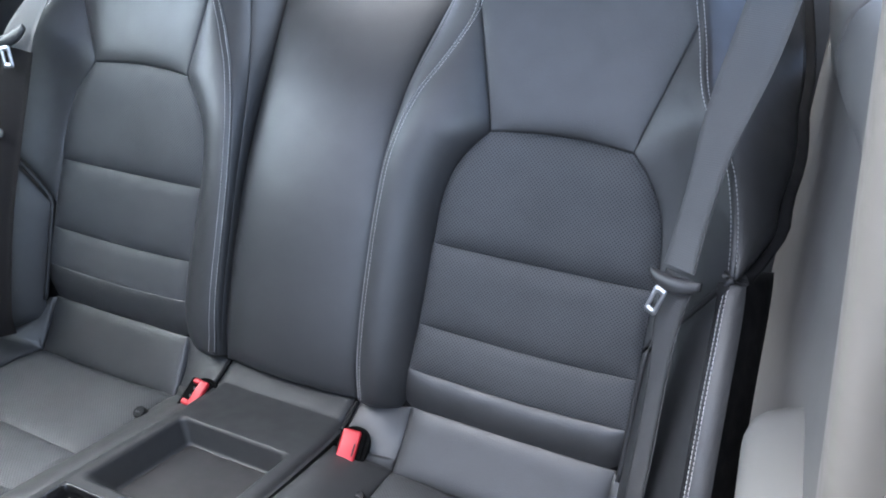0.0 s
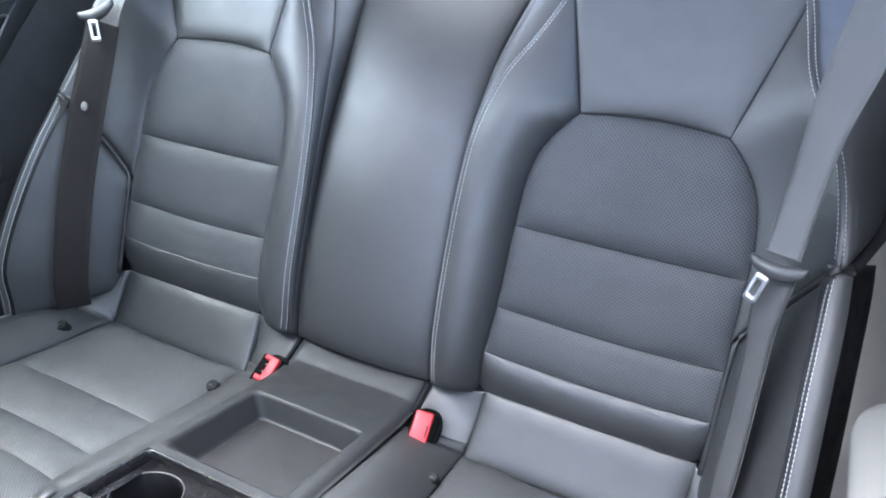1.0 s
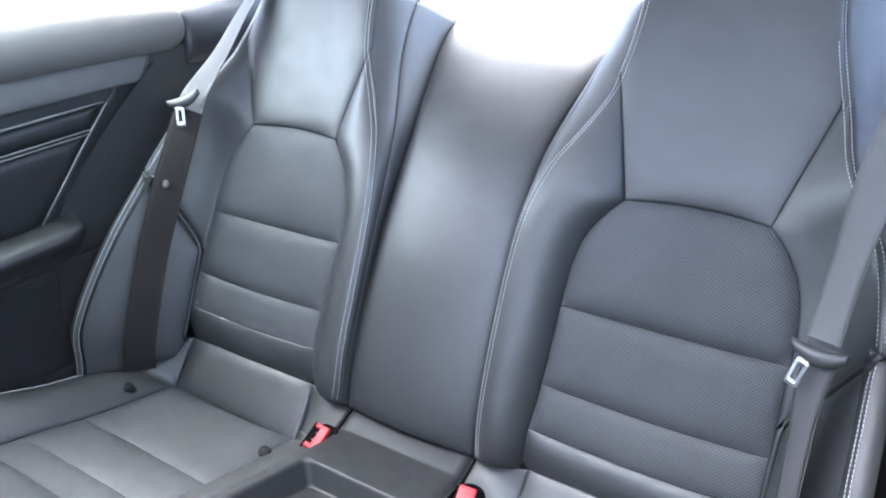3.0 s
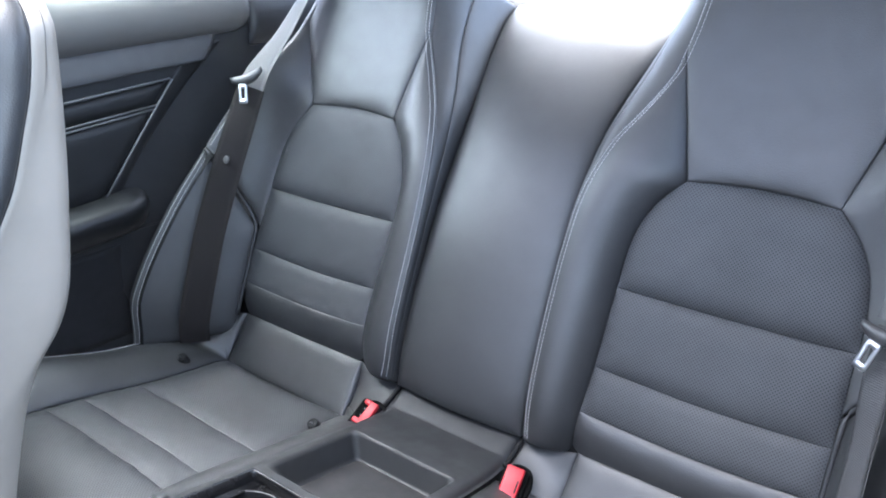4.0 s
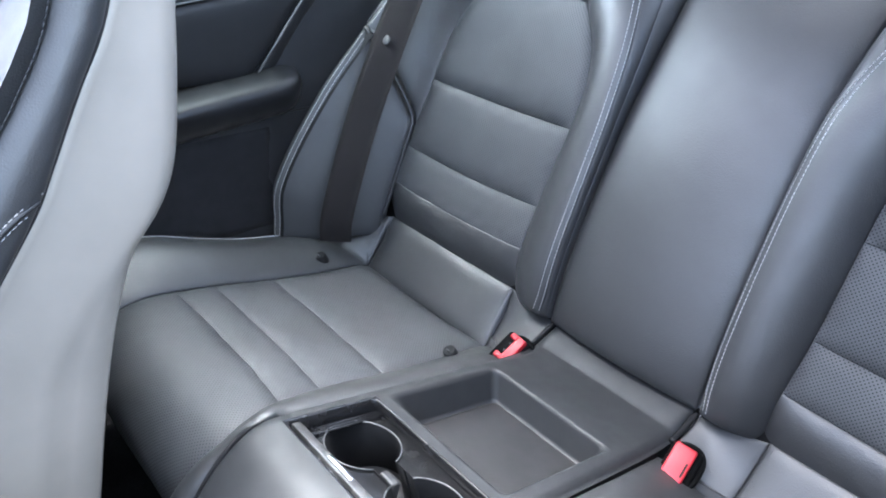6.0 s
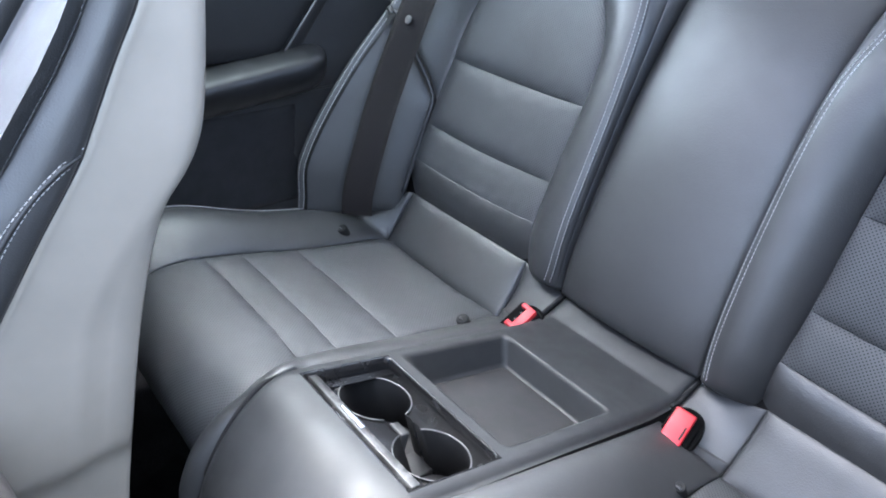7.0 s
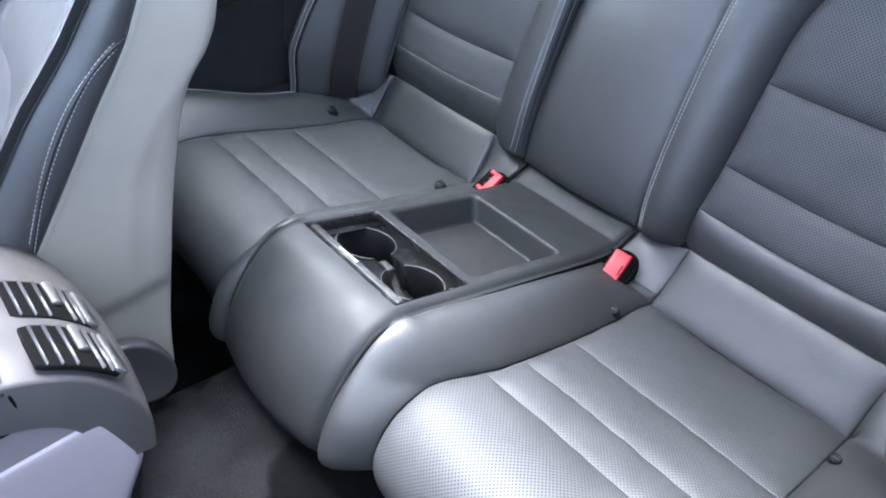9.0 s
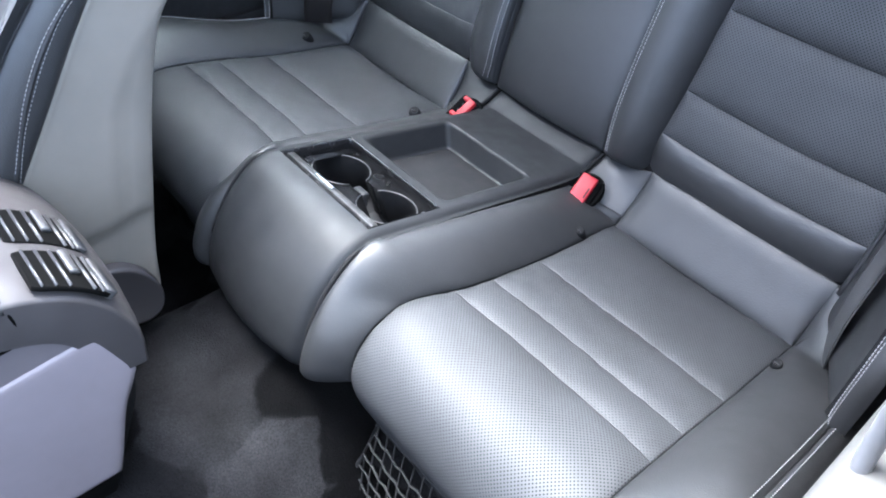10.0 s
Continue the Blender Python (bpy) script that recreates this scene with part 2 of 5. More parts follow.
def panel(name, f, mat, parent, n=(24, 24), puff=0.006, w=0.010, edges=(1, 1, 1, 1), skirt=0.015, sgn=1, label="", toward=TOWARD, wrinkle=0.0, pucker=0.0):
    """A padded panel. f(u, v) gives the flat base point and the flat-pattern coordinates; the surface swells between its seams."""
    nu, nv = n
    us = [ease(i / nu) for i in range(nu + 1)]
    vs = [ease(j / nv) for j in range(nv + 1)]
    base = [[f(u, v) for u in us] for v in vs]
    e = 1e-3
    pts, nor = [], []
    flip = 1
    for j, v in enumerate(vs):
        prow, nrow = [], []
        for i, u in enumerate(us):
            p = base[j][i][0]
            du = f(min(u + e, 1), v)[0] - f(max(u - e, 0), v)[0]
            dv = f(u, min(v + e, 1))[0] - f(u, max(v - e, 0))[0]
            c = du.cross(dv)
            nrow.append(c.normalized() if c.length > 1e-12 else Vector((0, 0, 1)))
            prow.append(p)
        pts.append(prow)
        nor.append(nrow)
    if nor[nv // 2][nu // 2].dot(toward) < 0:
        flip = -1
    rowlen = [sum((pts[j][i + 1] - pts[j][i]).length for i in range(nu)) for j in range(nv + 1)]
    collen = [sum((pts[j + 1][i] - pts[j][i]).length for j in range(nv)) for i in range(nu + 1)]
    bm = bmesh.new()
    uvl = bm.loops.layers.uv.new("UVMap")
    vert = {}
    uvs = {}
    for j in range(-1, nv + 2):
        for i in range(-1, nu + 2):
            jj, ii = min(max(j, 0), nv), min(max(i, 0), nu)
            u, v = us[ii], vs[jj]
            k = 1.0
            near = 1.0
            for on, dist in zip(edges, (u * rowlen[jj], (1 - u) * rowlen[jj], v * collen[ii], (1 - v) * collen[ii])):
                if on:
                    k *= 1 - on * math.exp(-dist / w)
                    near = min(near, dist)
            h = puff * k
            if wrinkle:
                q = pts[jj][ii]
                h += wrinkle * noise.noise(q * 14.0) + 0.4 * wrinkle * noise.noise(q * 43.0 + Vector((5, 2, 1)))
            if pucker:
                q = pts[jj][ii]
                h += pucker * math.exp(-near / 0.016) * noise.noise(q * 75.0 + Vector((3, 7, 2)))
            if (i, j) != (ii, jj):
                h = -skirt
            p = pts[jj][ii] + nor[jj][ii] * (flip * h)
            vert[i, j] = bm.verts.new((p.x * sgn, p.y, p.z))
            uvs[i, j] = base[jj][ii][1]
    for j in range(-1, nv + 1):
        for i in range(-1, nu + 1):
            keys = [(i, j), (i + 1, j), (i + 1, j + 1), (i, j + 1)]
            if flip * sgn < 0:
                keys.reverse()
            try:
                face = bm.faces.new([vert[k] for k in keys])
            except ValueError:
                continue
            for loop, k in zip(face.loops, keys):
                loop[uvl].uv = uvs[k]
    return part(name, bm, mat, parent, label)


def tube(points, radius, sides=8, bm=None, closed=False):
    """A round bar through points."""
    bm = bm or bmesh.new()
    pts = [Vector(p) for p in points]
    rings = []
    ref = Vector((0.3, 0.2, 1)).normalized()
    n = len(pts)
    for i, p in enumerate(pts):
        if closed:
            d = (pts[(i + 1) % n] - pts[i - 1]).normalized()
        else:
            d = (pts[min(i + 1, n - 1)] - pts[max(i - 1, 0)]).normalized()
        a = d.cross(ref)
        if a.length < 1e-3:
            a = d.cross(Vector((1, 0, 0)))
        a.normalize()
        b = d.cross(a)
        r = radius[i] if isinstance(radius, (list, tuple)) else radius
        rings.append([bm.verts.new(p + a * (r * math.cos(2 * math.pi * k / sides)) + b * (r * math.sin(2 * math.pi * k / sides))) for k in range(sides)])
    for i in range(n if closed else n - 1):
        r0, r1 = rings[i], rings[(i + 1) % n]
        for k in range(sides):
            bm.faces.new((r0[k], r0[(k + 1) % sides], r1[(k + 1) % sides], r1[k]))
    if not closed:
        bm.faces.new(list(reversed(rings[0])))
        bm.faces.new(rings[-1])
    return bm


def stitches(points, normals, step=0.0046, length=0.0034, thick=0.0008, bm=None):
    """Short threads one after another along a line on a surface."""
    bm = bm or bmesh.new()
    pts = [Vector(p) for p in points]
    run = [0.0]
    for a, b in zip(pts, pts[1:]):
        run.append(run[-1] + (b - a).length)
    s = 0.0
    i = 0
    while s + length < run[-1]:
        while run[i + 1] < s:
            i += 1
        k = (s - run[i]) / (run[i + 1] - run[i])
        p = pts[i].lerp(pts[i + 1], k)
        d = (pts[i + 1] - pts[i]).normalized()
        nn = normals[i].lerp(normals[i + 1], k).normalized()
        side = d.cross(nn).normalized()
        t = thick * 0.5
        vs = []
        for q, lift, wd in ((0, 0.0, 0.7), (0.3, 0.6, 1), (0.7, 0.6, 1), (1, 0.0, 0.7)):
            c = p + d * (length * q) + nn * (thick * lift)
            vs.append([bm.verts.new(c + side * (t * wd)), bm.verts.new(c + nn * (t * 1.2)), bm.verts.new(c - side * (t * wd)), bm.verts.new(c - nn * t)])
        for a, b in zip(vs, vs[1:]):
            for m in range(4):
                bm.faces.new((a[m], a[(m + 1) % 4], b[(m + 1) % 4], b[m]))
        s += step
    return bm


def loft(rings, cap_end=False, cap_start=False, bm=None):
    """Closed rings of equal count, joined one to the next."""
    bm = bm or bmesh.new()
    vr = [[bm.verts.new(p) for p in r] for r in rings]
    n = len(vr[0])
    for a, b in zip(vr, vr[1:]):
        for k in range(n):
            bm.faces.new((a[k], a[(k + 1) % n], b[(k + 1) % n], b[k]))
    if cap_end:
        bm.faces.new(vr[-1])
    if cap_start:
        bm.faces.new(list(reversed(vr[0])))
    return bm


def box(bm, c, size, bevel=0.0, m=None, seg=2):
    g = bmesh.ops.create_cube(bm, size=1)
    bmesh.ops.scale(bm, vec=size, verts=g["verts"])
    if bevel:
        es = list({e for v in g["verts"] for e in v.link_edges})
        r = bmesh.ops.bevel(bm, geom=es, offset=bevel, segments=seg, affect="EDGES", profile=0.5)
        vs = list({v for f in r["faces"] for v in f.verts})
        todo = set(vs)
        for v in vs:
            for e in v.link_edges:
                todo.update(e.verts)
        vs = list(todo)
    else:
        vs = g["verts"]
    if m is not None:
        bmesh.ops.transform(bm, matrix=m, verts=vs)
    bmesh.ops.translate(bm, vec=c, verts=vs)
    return bm


def rounded(hx, hy, r, n=6):
    """A rounded rectangle, 4(n+1) points, anticlockwise."""
    out = []
    for cx, cy, a0 in ((hx - r, hy - r, 0), (-hx + r, hy - r, 90), (-hx + r, -hy + r, 180), (hx - r, -hy + r, 270)):
        for k in range(n + 1):
            a = radians(a0 + 90 * k / n)
            out.append((cx + r * math.cos(a), cy + r * math.sin(a)))
    return out


def squared(hx, hy, n=6):
    """The points of a plain rectangle that answer those of rounded()."""
    out = []
    for sx, sy in ((1, 1), (-1, 1), (-1, -1), (1, -1)):
        for k in range(n + 1):
            out.append((sx * hx, sy * hy))
    return out


# ---- rear backrests: s runs up the slope, d stands out from it ----
LEAN_BACK = radians(21.2)
UP = Vector((0, math.sin(LEAN_BACK), math.cos(LEAN_BACK)))
OUT = Vector((0, -math.cos(LEAN_BACK), math.sin(LEAN_BACK)))
FOOT = Vector((0, 0.130, 0.408))


def on_back(x, s, d=0.0):
    return FOOT + Vector((x, 0, 0)) + UP * s + OUT * d


# inner seam of a seat: x and d by s; outer seam likewise; inset edges
inner_x = curve([(-0.065, 0.116), (-0.03, 0.112), (0.045, 0.110), (0.12, 0.109), (0.2, 0.110), (0.27, 0.116), (0.335, 0.134), (0.38, 0.157), (0.433, 0.183), (0.47, 0.192), (0.52, 0.198), (0.60, 0.203), (0.70, 0.212)])
inner_d = curve([(-0.065, 0.008), (0.0, 0.024), (0.06, 0.030), (0.2, 0.032), (0.27, 0.030), (0.335, 0.020), (0.40, 0.004), (0.47, 0.0), (0.6, 0.0), (0.7, -0.01)])
outer_x = curve([(-0.118, 0.530), (-0.05, 0.530), (0.09, 0.525), (0.205, 0.520), (0.30, 0.500), (0.37, 0.462), (0.43, 0.445), (0.54, 0.416), (0.62, 0.410), (0.70, 0.402)])
outer_d = curve([(-0.118, 0.140), (-0.05, 0.158), (0.09, 0.131), (0.205, 0.088), (0.30, 0.060), (0.37, 0.042), (0.43, 0.014), (0.54, 0.0), (0.70, -0.01)])
INSETS = {
    1: (curve([(-0.065, 0.171), (0.0, 0.175), (0.06, 0.179), (0.16, 0.181), (0.21, 0.183), (0.24, 0.188), (0.262, 0.196), (0.285, 0.211), (0.309, 0.234)]),
        curve([(-0.065, 0.449), (0.0, 0.449), (0.15, 0.447), (0.20, 0.446), (0.25, 0.436), (0.283, 0.417), (0.307, 0.395)])),
    -1: (curve([(-0.065, 0.178), (0.0, 0.182), (0.06, 0.182), (0.16, 0.175), (0.21, 0.174), (0.24, 0.178), (0.262, 0.185), (0.288, 0.199), (0.316, 0.221)]),
         curve([(-0.065, 0.452), (0.0, 0.452), (0.06, 0.450), (0.15, 0.441), (0.20, 0.438), (0.25, 0.429), (0.288, 0.410), (0.316, 0.388)])),
}
flank_width = curve([(0.205, 0.006), (0.245, 0.035), (0.28, 0.043), (0.35, 0.080), (0.42, 0.102), (0.70, 0.105)])
TOP_SEAMS = {1: 0.306, -1: 0.316}


def side_seams(sgn):
    """The seams left and right of a seat's inset, carried on above it to the head rest."""
    top = TOP_SEAMS[sgn]
    cut_in, cut_out = INSETS[sgn]
    xi, xo = cut_in(top), cut_out(top)

    def seam_in(s):
        return cut_in(s) if s <= top else xi + (s - top) / (0.462 - top) * (0.190 - xi)

    def seam_out(s):
        return cut_out(s) if s <= top else xo + (s - top) / (0.452 - top) * (0.438 - xo)

    return seam_in, seam_out


def rear_backrest(sgn, label):
    t = thing("rear_seatback", label, "seat back", (0.3 * sgn, 0.14, 0.40), "rear seatbacks")
    top = TOP_SEAMS[sgn]
    seam_in, seam_out = side_seams(sgn)
    inset_in, inset_out = INSETS[sgn]
    cuts = [-0.062, 0.0, 0.060, 0.163] if sgn > 0 else [-0.062, 0.002, 0.060, 0.166]
    low = 1.0 if sgn > 0 else 0.3

    def sag(k, u):
        return -0.006 * math.sin(math.pi * u) * (0.0 if k == 0 else 1.0 if k in (1, 2) else 0.4)

    # four padded cushions of the inset
    for k in range(4):
        s0 = cuts[k]
        s1 = cuts[k + 1] if k < 3 else top

        def f(u, v, k=k, s0=s0, s1=s1):
            s = s0 + (s1 - s0) * v
            a, b = inset_in(s), inset_out(s)
            x = a + (b - a) * u
            bend = sag(k, u) * (1 - v) + (sag(k + 1, u) if k < 3 else 0.007 * math.sin(math.pi * u)) * v
            hollow = -0.010 * math.sin(math.pi * u) * min(1, max(0, (s + 0.06) / 0.10))
            tuck = 0.028 * (1 - v) ** 2 if k == 0 else 0.0
            return on_back(x, s + bend, 0.004 + hollow - tuck), (x, s + bend)

        panel("inset_cushion", f, leather if k == 0 else leather_holes, t, (64, 18 if k < 2 else 34), 0.0075 if k < 3 else 0.009, 0.012, (1, 1, (0, low, 1, 1)[k], (low, 1, 1, 1)[k]), sgn=sgn, wrinkle=0.0012, pucker=0.0011)

    # inner bolster
    def f(u, v):
        s = -0.062 + (0.452 + 0.062) * v
        a, b = inner_x(s), seam_in(s)
        x = a + (b - a) * u
        d = inner_d(s) * (1 - u) ** 0.8 + 0.014 * math.sin(math.pi * u) * min(1, max(0, (0.46 - s) / 0.15)) - 0.022 * u * max(0, -s / 0.062) ** 2
        return on_back(x, s, d), (x, s)

    panel("inner_bolster", f, leather, t, (14, 44), 0.004, 0.007, (1, 1, 1, 1), skirt=0.006, sgn=sgn, wrinkle=0.0006)

    # outer bolster, above the slanted split
    def f(u, v):
        sl = 0.095 + (0.452 - 0.095) * v
        sr = 0.207 + (0.452 - 0.207) * v
        s = sl + (sr - sl) * u
        xl, xr = seam_out(sl), outer_x(sr)
        x = xl + (xr - xl) * u
        d = outer_d(sr) * u ** 1.6 + 0.004 * (1 - u)
        return on_back(x, s, d), (x, s)

    panel("outer_bolster", f, leather, t, (14, 30), 0.004, 0.007, skirt=0.006, sgn=sgn, wrinkle=0.0006)

    # upper panel that forms the fixed head rest
    def f(u, v):
        s = top + (0.70 - top) * v
        bow = 0.007 * math.sin(math.pi * u) * max(0.0, 1 - 2.5 * v)
        a = seam_in(s) if s < 0.462 else inner_x(s)
        b = seam_out(s) if s < 0.452 else outer_x(s)
        x = a + (b - a) * u
        d = 0.004 - 0.008 * math.sin(math.pi * u) + 0.012 * max(0, (s - 0.42) / 0.28) * math.sin(math.pi * u)
        return on_back(x, s + bow, d), (x, s)

    panel("headrest_panel", f, leather, t, (28, 36), 0.0060, 0.011, sgn=sgn, wrinkle=0.0006)

    # inner flank, facing the middle, and the shoulder that meets the middle panel
    def side(s, k):
        a = on_back(inner_x(s), s, inner_d(s) - 0.001)
        b = on_back((mid_right(s) if sgn > 0 else mid_half(s)) + 0.003, s, mid_d(s) - 0.006)
        bow = math.sin(math.pi * k) * (0.17 if sgn > 0 else 0.10) * (b - a).length
        return a.lerp(b, k) + OUT * bow + Vector((-0.4 * bow, 0, 0))

    def f(u, v):
        s = -0.062 + 0.612 * v
        return side(s, 0.5 * u), (u * 0.05, s)

    panel("inner_flank", f, leather, t, (8, 46), 0.002, 0.005, sgn=sgn, toward=Vector((-1, -0.4, 0.3)))

    def f(u, v):
        s = -0.062 + 0.612 * v
        return side(s, 0.5 + 0.5 * u), (u * 0.1, s)

    panel("shoulder", f, leather, t, (10, 40), 0.002, 0.006, sgn=sgn, toward=Vector((-0.6, -0.8, 0.3)))

    # rear edge of the head rest above the shoulder
    def f(u, v):
        s = 0.55 + 0.15 * v
        a = on_back(inner_x(s), s, inner_d(s) - 0.001)
        b = on_back(inner_x(s) - 0.012, s, inner_d(s) - 0.10)
        return a.lerp(b, u), (u * 0.1, s)

    panel("headrest_side", f, leather, t, (8, 14), 0.003, 0.006, sgn=sgn, toward=Vector((-1, -0.4, 0.3)))

    # outer side face, and a black strip standing for the unlit hollow behind it
    def outer(s, k):
        w = flank_width(s) if sgn > 0 else 0.080
        return on_back(outer_x(s) + w * k, s + 0.125 * w * k, outer_d(s) - 0.001 - 1.18 * w * k)

    def f(u, v):
        s = 0.205 + 0.49 * v
        return outer(s, u) + OUT * (0.008 * math.sin(math.pi * u)), (u * 0.09, s)

    panel("outer_flank", f, leather, t, (8, 40), 0.003, 0.006, sgn=sgn, toward=Vector((1, -0.6, 0.3)))
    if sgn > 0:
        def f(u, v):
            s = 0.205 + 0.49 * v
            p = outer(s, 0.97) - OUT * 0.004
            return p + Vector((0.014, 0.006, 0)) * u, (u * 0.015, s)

        panel("gap_shade", f, matte_black, t, (4, 30), 0.001, 0.004, sgn=sgn, toward=Vector((1, -0.6, 0.3)), label="black strip standing for the unlit gap behind the flank")

    # seam threads: double rows inside and outside
    bm = bmesh.new()
    for off in (0.0015, 0.0075):
        pts, nrm = [], []
        for i in range(121):
            s = -0.055 + 0.735 * i / 120
            u = off / max(0.03, (seam_in(s) if s < 0.44 else inner_x(s) + 0.03) - inner_x(s))
            d = inner_d(s) * (1 - u) ** 0.8 + 0.014 * math.sin(math.pi * u) * min(1, max(0, (0.46 - s) / 0.15)) + 0.004 * (1 - math.exp(-off / 0.007)) + 0.0006
            if s > 0.43:
                d = max(d, 0.0066 * min(1, (s - 0.43) / 0.02))
            p = on_back(inner_x(s) + off, s, d)
            pts.append(Vector((p.x * sgn, p.y, p.z)))
            nrm.append((OUT + Vector((-0.5 * sgn, 0, 0))).normalized())
        stitches(pts, nrm, bm=bm)
    part("inner_stitching", bm, thread, t, "pale grey double seam thread", smooth=False)
    bm = bmesh.new()
    for off in (-0.0045, 0.0020):
        pts, nrm = [], []
        for i in range(101):
            s = 0.212 + 0.47 * i / 100
            d = outer_d(s) - (0.0015 if off > 0 else 0.0042 * max(0, min(1, (0.40 - s) / 0.1))) + 0.0025
            p = on_back(outer_x(s) + off, s, d)
            pts.append(Vector((p.x * sgn, p.y, p.z)))
            nrm.append(OUT)
        stitches(pts, nrm, bm=bm)
    part("outer_stitching", bm, thread, t, "pale grey double seam thread", smooth=False)

    # padded core behind the cover
    bm = bmesh.new()
    rings = []
    for i in range(21):
        s = -0.06 + 0.75 * i / 20
        xa, xb = inner_x(s) + 0.012, min(outer_x(s) - 0.012, 0.49)
        ring = []
        for x, d in ((xa, -0.012), (xb, -0.012), (xb, -0.10), (xa, -0.10)):
            p = on_back(x, s, d - (0.03 if s > 0.65 else 0))
            ring.append((p.x * sgn, p.y, p.z))
        rings.append(ring)
    part("padding", loft(rings, True, True), matte_black, t)
    return t


# middle panel between the two seats
mid_half = curve([(-0.065, 0.104), (0.0, 0.105), (0.2, 0.104), (0.30, 0.105), (0.36, 0.111), (0.445, 0.129), (0.54, 0.150), (0.60, 0.155)])
mid_d = curve([(-0.065, -0.002), (0.0, 0.008), (0.15, 0.008), (0.22, 0.002), (0.30, -0.014), (0.36, -0.036), (0.445, -0.080), (0.50, -0.115), (0.54, -0.150), (0.575, -0.195), (0.60, -0.245)])


def mid_right(s):
    """The middle panel's edge beside the wider open flank."""
    k = max(0.0, 1 - abs(s - 0.43) / 0.17)
    return mid_half(s) - 0.013 * k * k * (3 - 2 * k)


rear_backrest(1, "black leather rear seat backrest with perforated ribbed inset and grey stitching")
rear_backrest(-1, "black leather rear seat backrest with perforated ribbed inset and grey stitching")


def middle_backrest():
    t = thing("middle_backrest", "plain black leather middle backrest panel between two seats", "seat back", (0, 0.14, 0.36))

    def f(u, v):
        s = -0.064 + 0.618 * v
        x = -mid_half(s) + (mid_half(s) + mid_right(s)) * u
        d = mid_d(s) + 0.010 * math.sin(math.pi * u)
        return on_back(x, s, d), (x, s)

    panel("cover", f, leather, t, (24, 50), 0.010, 0.012, wrinkle=0.0008)
    bm = bmesh.new()
    rings = []
    for i in range(13):
        s = -0.06 + 0.57 * i / 12
        h = mid_right(s) - 0.006
        rings.append([on_back(-h, s, mid_d(s) - 0.012), on_back(h, s, mid_d(s) - 0.012), on_back(h, s, mid_d(s) - 0.09), on_back(-h, s, mid_d(s) - 0.09)])
    part("padding", loft(rings, True, True), matte_black, t)


middle_backrest()


# side bolsters between backrest and side trim
def side_bolster(sgn):
    t = thing("side_bolster", "black leather side bolster with stitched edge beside the rear seat", "seat bolster", (0.49 * sgn, 0.05, 0.35), "side bolsters")

    def f(u, v):
        sl = -0.088 + (0.092 + 0.088) * v
        sr = -0.142 + (0.202 + 0.142) * v
        s = sl + (sr - sl) * u
        xl = 0.453
        xr = outer_x(sr)
        x = xl + (xr - xl) * u
        return on_back(x, s, 0.004 + (outer_d(sr) - 0.004) * u ** 1.12), (x, s)

    panel("cover", f, leather, t, (16, 30), 0.005, 0.009, (1, 0, 1, 1), sgn=sgn, wrinkle=0.0005)
    bm = bmesh.new()
    for u in (0.955, 0.995):
        pts, nrm = [], []
        for i in range(61):
            v = 0.02 + 0.96 * i / 60
            p = f(u, v)[0]
            n = (f(u, v)[0] - f(u - 0.01, v)[0]).cross(f(u, v + 0.01)[0] - f(u, v - 0.01)[0]).normalized()
            if n.dot(OUT) < 0:
                n = -n
            p = p + n * (0.005 * (1 - math.exp(-min(v, 1 - v) * 0.3 / 0.009)) + 0.0005)
            pts.append(Vector((p.x * sgn, p.y, p.z)))
            nrm.append(Vector((n.x * sgn, n.y, n.z)))
        stitches(pts, nrm, bm=bm)
    part("stitching", bm, thread, t, "pale grey double seam thread", smooth=False)

    # Outer face is coloured matte black for the shade that falls on it.
    def f(u, v):
        s = -0.142 + 0.344 * v
        a = on_back(outer_x(s), s, outer_d(s) - 0.001)
        b = on_back(outer_x(s) + 0.040, s + 0.006, outer_d(s) - 0.10)
        return a.lerp(b, u) + OUT * (0.010 * math.sin(math.pi * u)), (u * 0.1, s)

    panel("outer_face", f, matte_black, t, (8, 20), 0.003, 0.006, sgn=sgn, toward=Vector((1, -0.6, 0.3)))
    # black welt along the joint with the backrest
    pts = []
    for i in range(25):
        k = i / 24
        if k < 0.55:
            s = -0.06 + 0.155 * k / 0.55
            p = on_back(0.4515, s, 0.006)
        else:
            q = (k - 0.55) / 0.45
            p = on_back(0.4515 + 0.069 * q, 0.095 + 0.11 * q, 0.004 + 0.086 * q ** 1.4)
        pts.append((p.x * sgn, p.y, p.z))
    part("welt", tube(pts, 0.0036, 8), piping_mat, t, "black welt along the joint")


side_bolster(1)
side_bolster(-1)

# ---- rear bench cushions ----
SEAT_LINE = [(0.071, 0.282), (0.050, 0.290), (-0.012, 0.299), (-0.082, 0.312), (-0.166, 0.333), (-0.228, 0.347), (-0.272, 0.353), (-0.310, 0.347), (-0.338, 0.327), (-0.354, 0.290), (-0.348, 0.250), (-0.326, 0.200), (-0.302, 0.140), (-0.290, 0.060)]
seat_line, SEAT_LEN = along([(0, y, z) for y, z in SEAT_LINE])


def seat_at(y):
    """Running length of the cushion line at a depth y (before the front roll)."""
    lo, hi = 0.0, 0.34
    for _ in range(40):
        m = (lo + hi) / 2
        if seat_line(m)[1] > y:
            lo = m
        else:
            hi = m
    return lo


cush_in = curve([(-0.40, 0.158), (-0.33, 0.157), (-0.29, 0.156), (-0.25, 0.166), (-0.20, 0.177), (-0.1, 0.179), (0.06, 0.178)])


